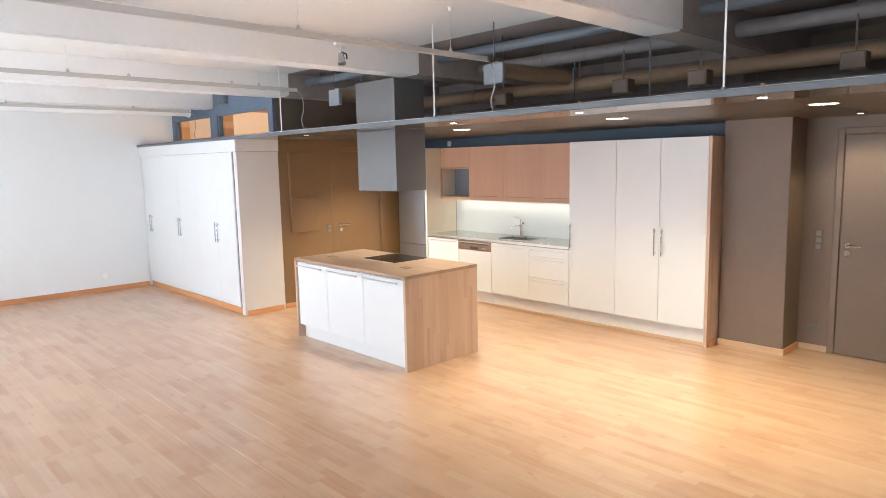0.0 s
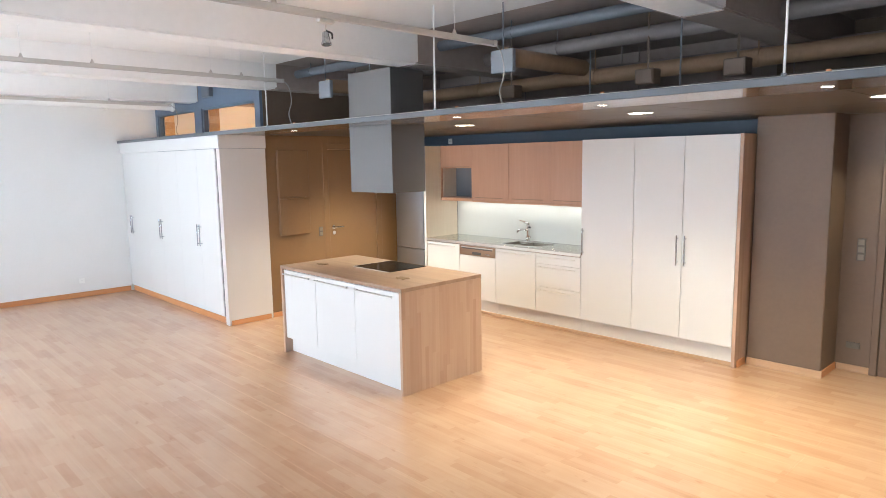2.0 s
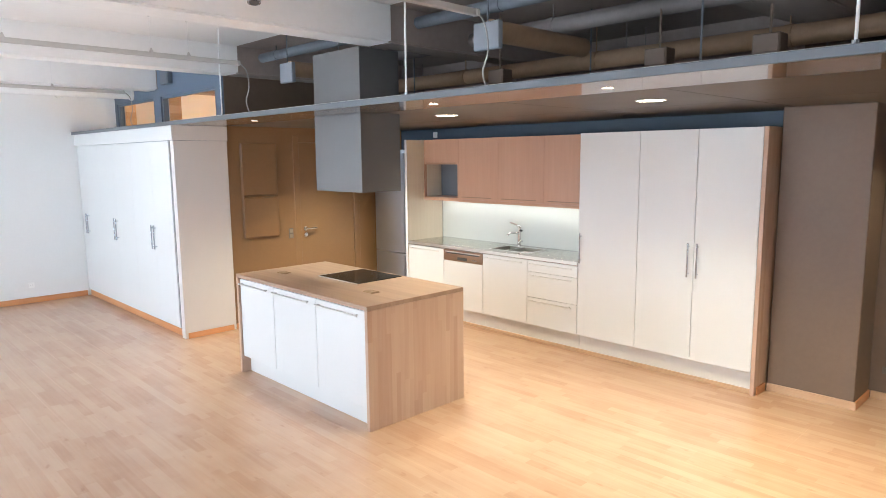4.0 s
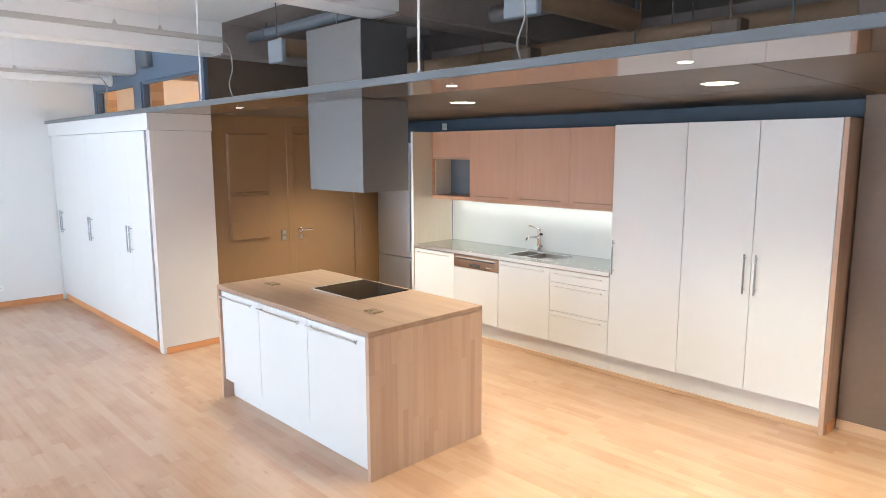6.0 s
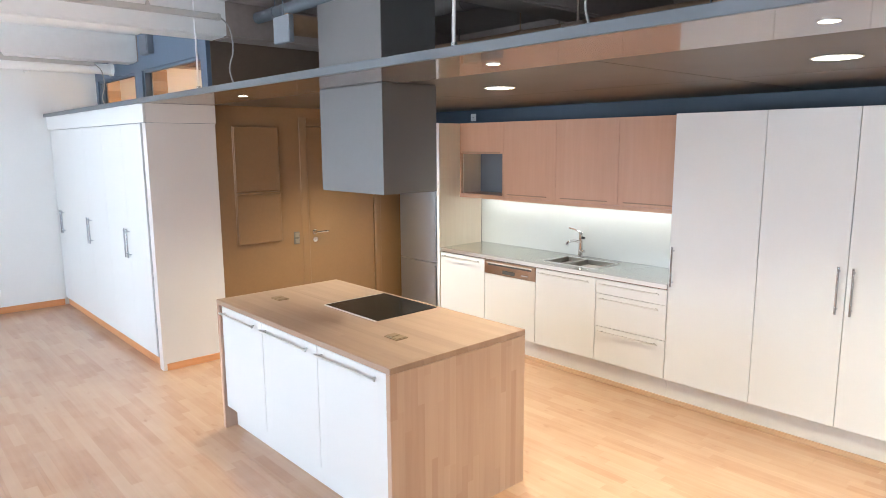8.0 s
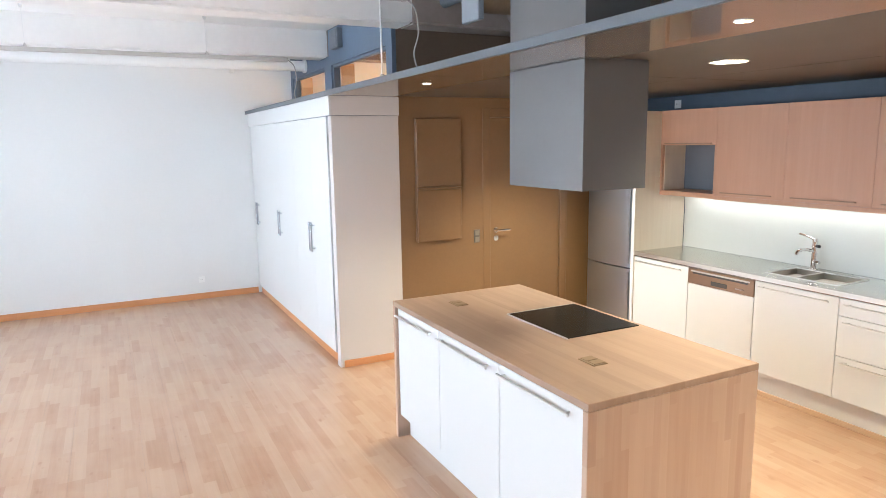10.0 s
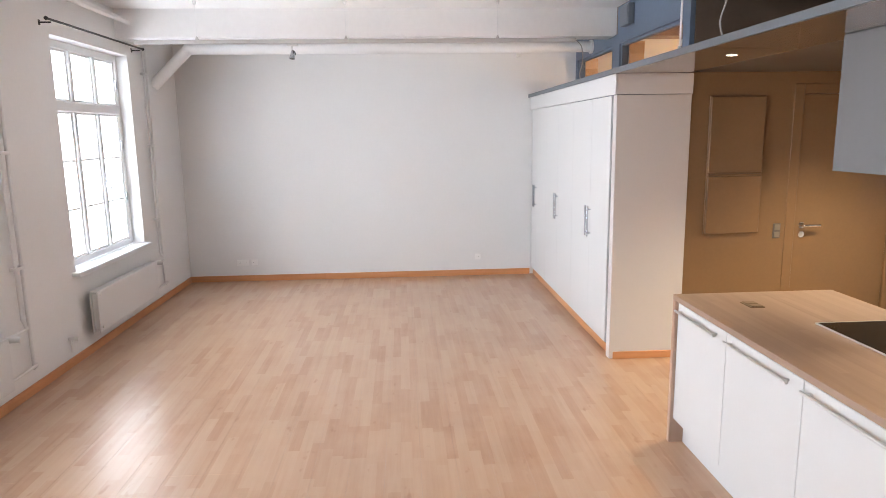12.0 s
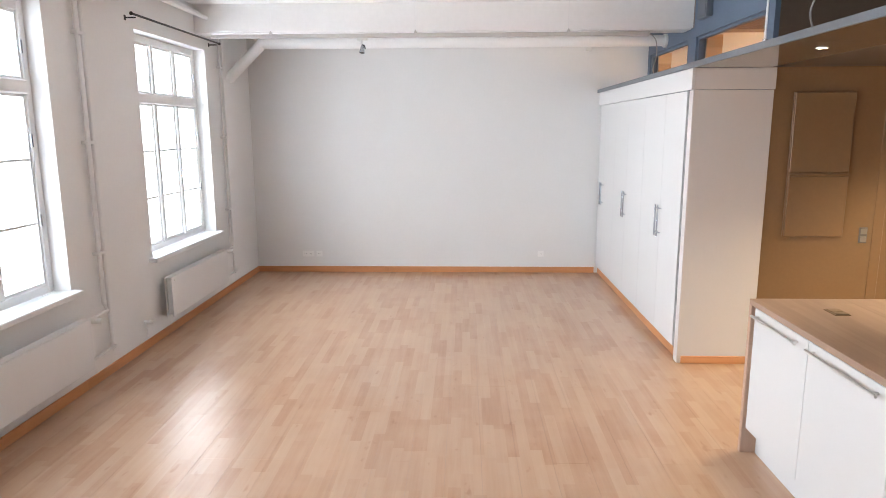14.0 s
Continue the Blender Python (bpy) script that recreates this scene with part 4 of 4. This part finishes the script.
part("profile", B(-2.42, -0.06, 3.060, 3.110, 1.384, 1.3935), STEEL, s)
part("diffuser", B(-2.41, -0.07, 3.065, 3.105, 1.379, 1.3835), LED_GLOW, s, "glowing diffuser")
socket("wall_socket", (-2.67, NORTH, 2.20), "-y", 1, 1, "small white socket above the kitchen gable")

# tall cabinets
TX = (-0.042, 0.577, 1.098, 1.606)
for i, (a, b) in enumerate(zip(TX, TX[1:])):
    c = thing("tall_cabinet", ((a + b) / 2, FRONT + 0.3, 0), "tall white satin kitchen cabinet with a long steel handle", "kitchen cabinet", "tall kitchen cabinets")
    part("body", B(a + 0.001, b - 0.001, FRONT + 0.022, 3.173, 0.185, 2.124), LACQUER_SIDE, c)
    f = part("door", B(a + 0.002, b - 0.002, FRONT, FRONT + 0.02, 0.187, 2.126, bevel=0.002), LACQUER, c)
    hx = (a + 0.035, b - 0.04, a + 0.04)[i]
    bar_handle(f, (hx, FRONT, 0.90), (hx, FRONT, 1.19), (0, -1, 0), 0.007, 0.032, STEEL_Z)
    part("plinth", B(a, b, FRONT + 0.055, FRONT + 0.07, 0.0, 0.183), PLINTH, c, "grey plinth")
g = thing("gable_panel", (1.65, 2.873, 0), "oak veneer end panel of the tall cabinets", "cabinet panel")
part("panel", B(1.608, 1.640, FRONT - 0.003, 3.173, 0.0, 2.128, bevel=0.0015), OAK_Z, g)
part("foot_strip", B(1.6405, 1.652, FRONT + 0.041, 2.797, 0.0, 0.065), BEECH_Y, g)

# Strip added for the orange glow at the plinth foot; no board there.
skirting(-2.51, 1.606, FRONT + 0.038, FRONT + 0.0545, BEECH_PALE, 0.036)

# fridge
def bowed_door(x0, x1, y, back, z0, z1, bulge=0.022, n=14):
    """A door whose front bows gently outwards."""
    bm = bmesh.new()
    plan = [(x0 + (x1 - x0) * k / n, y + bulge * (2 * k / n - 1) ** 2 + (0.006 if k in (0, n) else 0)) for k in range(n + 1)] + [(x1, back), (x0, back)]
    rows = [[bm.verts.new((px, py, z)) for px, py in plan] for z in (z0, z1)]
    for k in range(len(plan)):
        j = (k + 1) % len(plan)
        bm.faces.new((rows[0][k], rows[0][j], rows[1][j], rows[1][k]))
    bm.faces.new(rows[0][::-1])
    bm.faces.new(rows[1])
    return bm


f = thing("fridge_freezer", (-2.84, 2.873, 0), "tall brushed steel fridge-freezer with two doors", "fridge")
part("body", B(-3.165, -2.560, FRONT + 0.062, 3.173, 0.02, 2.00), BOX_GREY, f)
u = part("door", bowed_door(-3.165, -2.560, FRONT - 0.012, FRONT + 0.058, 0.74, 2.01), FRIDGE, f)
l = part("door", bowed_door(-3.165, -2.560, FRONT - 0.012, FRONT + 0.058, 0.08, 0.728), FRIDGE, f)
part("grip_edge", B(-2.600, -2.572, FRONT - 0.010, FRONT - 0.0005, 0.78, 1.97, bevel=0.003), FRIDGE, u)
part("grip_edge", B(-2.600, -2.572, FRONT - 0.010, FRONT - 0.0005, 0.12, 0.70, bevel=0.003), FRIDGE, l)
part("foot_grille", B(-3.14, -2.565, FRONT + 0.03, FRONT + 0.06, 0.0, 0.078), SEAM, f)


# ---- island ----
IX0, IY1 = -1.900, 0.953
isl = thing("kitchen_island", (-0.95, 0.48, 0), "kitchen island clad in oak with three white doors", "kitchen island")
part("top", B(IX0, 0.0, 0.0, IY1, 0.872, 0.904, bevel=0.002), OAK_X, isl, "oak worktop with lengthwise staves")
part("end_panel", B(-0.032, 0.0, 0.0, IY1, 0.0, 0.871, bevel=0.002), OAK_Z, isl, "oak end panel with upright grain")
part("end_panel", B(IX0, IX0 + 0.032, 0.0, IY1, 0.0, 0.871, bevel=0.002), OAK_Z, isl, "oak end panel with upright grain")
part("body", B(IX0 + 0.034, -0.034, 0.042, IY1 - 0.02, 0.17, 0.870), LACQUER_SIDE, isl)
part("back_panel", B(IX0 + 0.034, -0.034, IY1 - 0.019, IY1 - 0.001, 0.0, 0.870), OAK_ZX, isl)
part("plinth", B(IX0 + 0.034, -0.034, 0.085, 0.10, 0.0, 0.168), LACQUER, isl, "white plinth")
ex = (IX0 + 0.036, -1.292, -0.664, -0.036)
for a, b in zip(ex, ex[1:]):
    d = part("door", B(a + 0.002, b - 0.002, 0.018, 0.038, 0.155, 0.860, bevel=0.002), LACQUER, isl, "white satin door")
    bar_handle(d, (a + 0.025, 0.018, 0.822), (b - 0.07, 0.018, 0.822), (0, -1, 0), 0.007, 0.03)
hob = thing("induction_hob", (-1.0, 0.70, 0.9), "black glass induction hob set in the oak island top", "hob")
part("glass", B(-1.245, -0.70, 0.442, 0.918, 0.9045, 0.910, bevel=0.002), GLASS_BLACK, hob)
part("trim", B(-1.251, -0.694, 0.436, 0.4415, 0.9045, 0.911), TRACK, hob, "steel edge trim")
part("trim", B(-1.251, -1.2455, 0.442, 0.918, 0.9045, 0.911), TRACK, hob, "steel edge trim")
for x, y in ((-1.613, 0.318), (-0.372, 0.331)):
    s = thing("worktop_socket", (x, y, 0.9), "flush brown-grey double socket set in the island top", "socket", "worktop sockets")
    part("frame", B(x - 0.056, x + 0.056, y - 0.040, y + 0.040, 0.9045, 0.910, bevel=0.002), SOCKET_BROWN, s)
    for dx in (-0.027, 0.027):
        part("lid", B(x + dx - 0.024, x + dx + 0.024, y - 0.033, y + 0.033, 0.910, 0.914, bevel=0.002), SOCKET_BROWN, s)


# ---- wardrobes ----
WF = 0.10
WX = (-6.645, -6.36, -5.80, -5.225, -4.61, -3.99, -3.465)
for i, (a, b) in enumerate(zip(WX, WX[1:])):
    w = thing("wardrobe", ((a + b) / 2, 0.4, 0), "tall white satin wardrobe unit with a steel bar handle", "wardrobe", "built-in wardrobes")
    part("body", B(a + 0.001, b - 0.001, WF + 0.022, 0.655, 0.085, 2.112), LACQUER_SIDE, w)
    d = part("door", B(a + 0.0010, b - 0.0010, WF, WF + 0.02, 0.10, 2.111, bevel=0.001), LACQUER, w)
    hx = b - 0.035 if i % 2 == 0 else a + 0.035
    bar_handle(d, (hx, WF, 0.92), (hx, WF, 1.19), (0, -1, 0), 0.007, 0.032, STEEL_Z)
    part("plinth", B(a, b, WF + 0.045, WF + 0.06, 0.0, 0.083), LACQUER_SIDE, w)
e = thing("wardrobe_end_panel", (-3.31, 0.38, 0), "cream-white laminate end panel of the wardrobes", "cabinet panel")
part("panel", B(-3.42, -3.335, WF + 0.0, 0.687, 0.0, 2.112, bevel=0.002), LACQUER_SIDE, e)
# Dark strip gives the shade in the gap between doors and end panel.
part("gap_shade_strip", B(-3.463, -3.422, WF + 0.012, WF + 0.03, 0.09, 2.109), SEAM, e, "dark strip standing in for the shade in the gap")
t = thing("wardrobe_top_filler", (-5, 0.1, 2.16), "white filler panel between the wardrobes and the canopy", "cabinet panel")
part("front", B(WEST, -3.312, WF - 0.022, WF - 0.002, 2.114, CAN_Z - 0.002, bevel=0.002), LACQUER, t)
part("side", B(-3.332, -3.312, WF - 0.001, 0.685, 2.114, CAN_Z - 0.002), LACQUER_SIDE, t)
solid("baseboard", B(-6.65, -3.337, WF + 0.028, WF + 0.0445, 0.0, 0.078, bevel=0.003), BEECH_X, "orange-toned beech skirting board under the wardrobes", "baseboard")
solid("baseboard", B(-3.334, -3.320, WF + 0.03, 0.655, 0.0, 0.06, bevel=0.003), BEECH_Y, "orange-toned beech skirting board beside the wardrobes", "baseboard")


# ---- parquet boards ----
def board_mesh(length, width):
    g, c, h = 0.0002, 0.0006, 0.0125
    bm = bmesh.new()
    low = [bm.verts.new((x, y, 0)) for x, y in ((g, g), (length - g, g), (length - g, width - g), (g, width - g))]
    mid = [bm.verts.new((v.co.x, v.co.y, h - c)) for v in low]
    q = g + c
    top = [bm.verts.new((x, y, h)) for x, y in ((q, q), (length - q, q), (length - q, width - q), (q, width - q))]
    for k in range(4):
        bm.faces.new((low[k], low[(k + 1) % 4], mid[(k + 1) % 4], mid[k]))
        bm.faces.new((mid[k], mid[(k + 1) % 4], top[(k + 1) % 4], top[k]))
    bm.faces.new(top)
    me = bpy.data.meshes.new("floor_board")
    bm.to_mesh(me)
    bm.free()
    me.materials.append(PARQUET)
    return me


shared = {}
rng = random.Random(4)
y = SOUTH
while y < NORTH - 0.001:
    width = min(0.2, NORTH - y)
    x = WEST if y < HALL_Y - 0.15 else HALL_X
    step = rng.choice((0.55, 1.1, 1.65, 2.2))
    while x < EAST - 0.001:
        length = round(min(step, EAST - x), 4)
        key = (length, round(width, 4))
        if key not in shared:
            shared[key] = board_mesh(*key)
        ob = new("floor_board", shared[key])
        ob.parent = floor
        ob.location = (x, y, -0.0125)
        x += length
        step = 2.2
    y += width
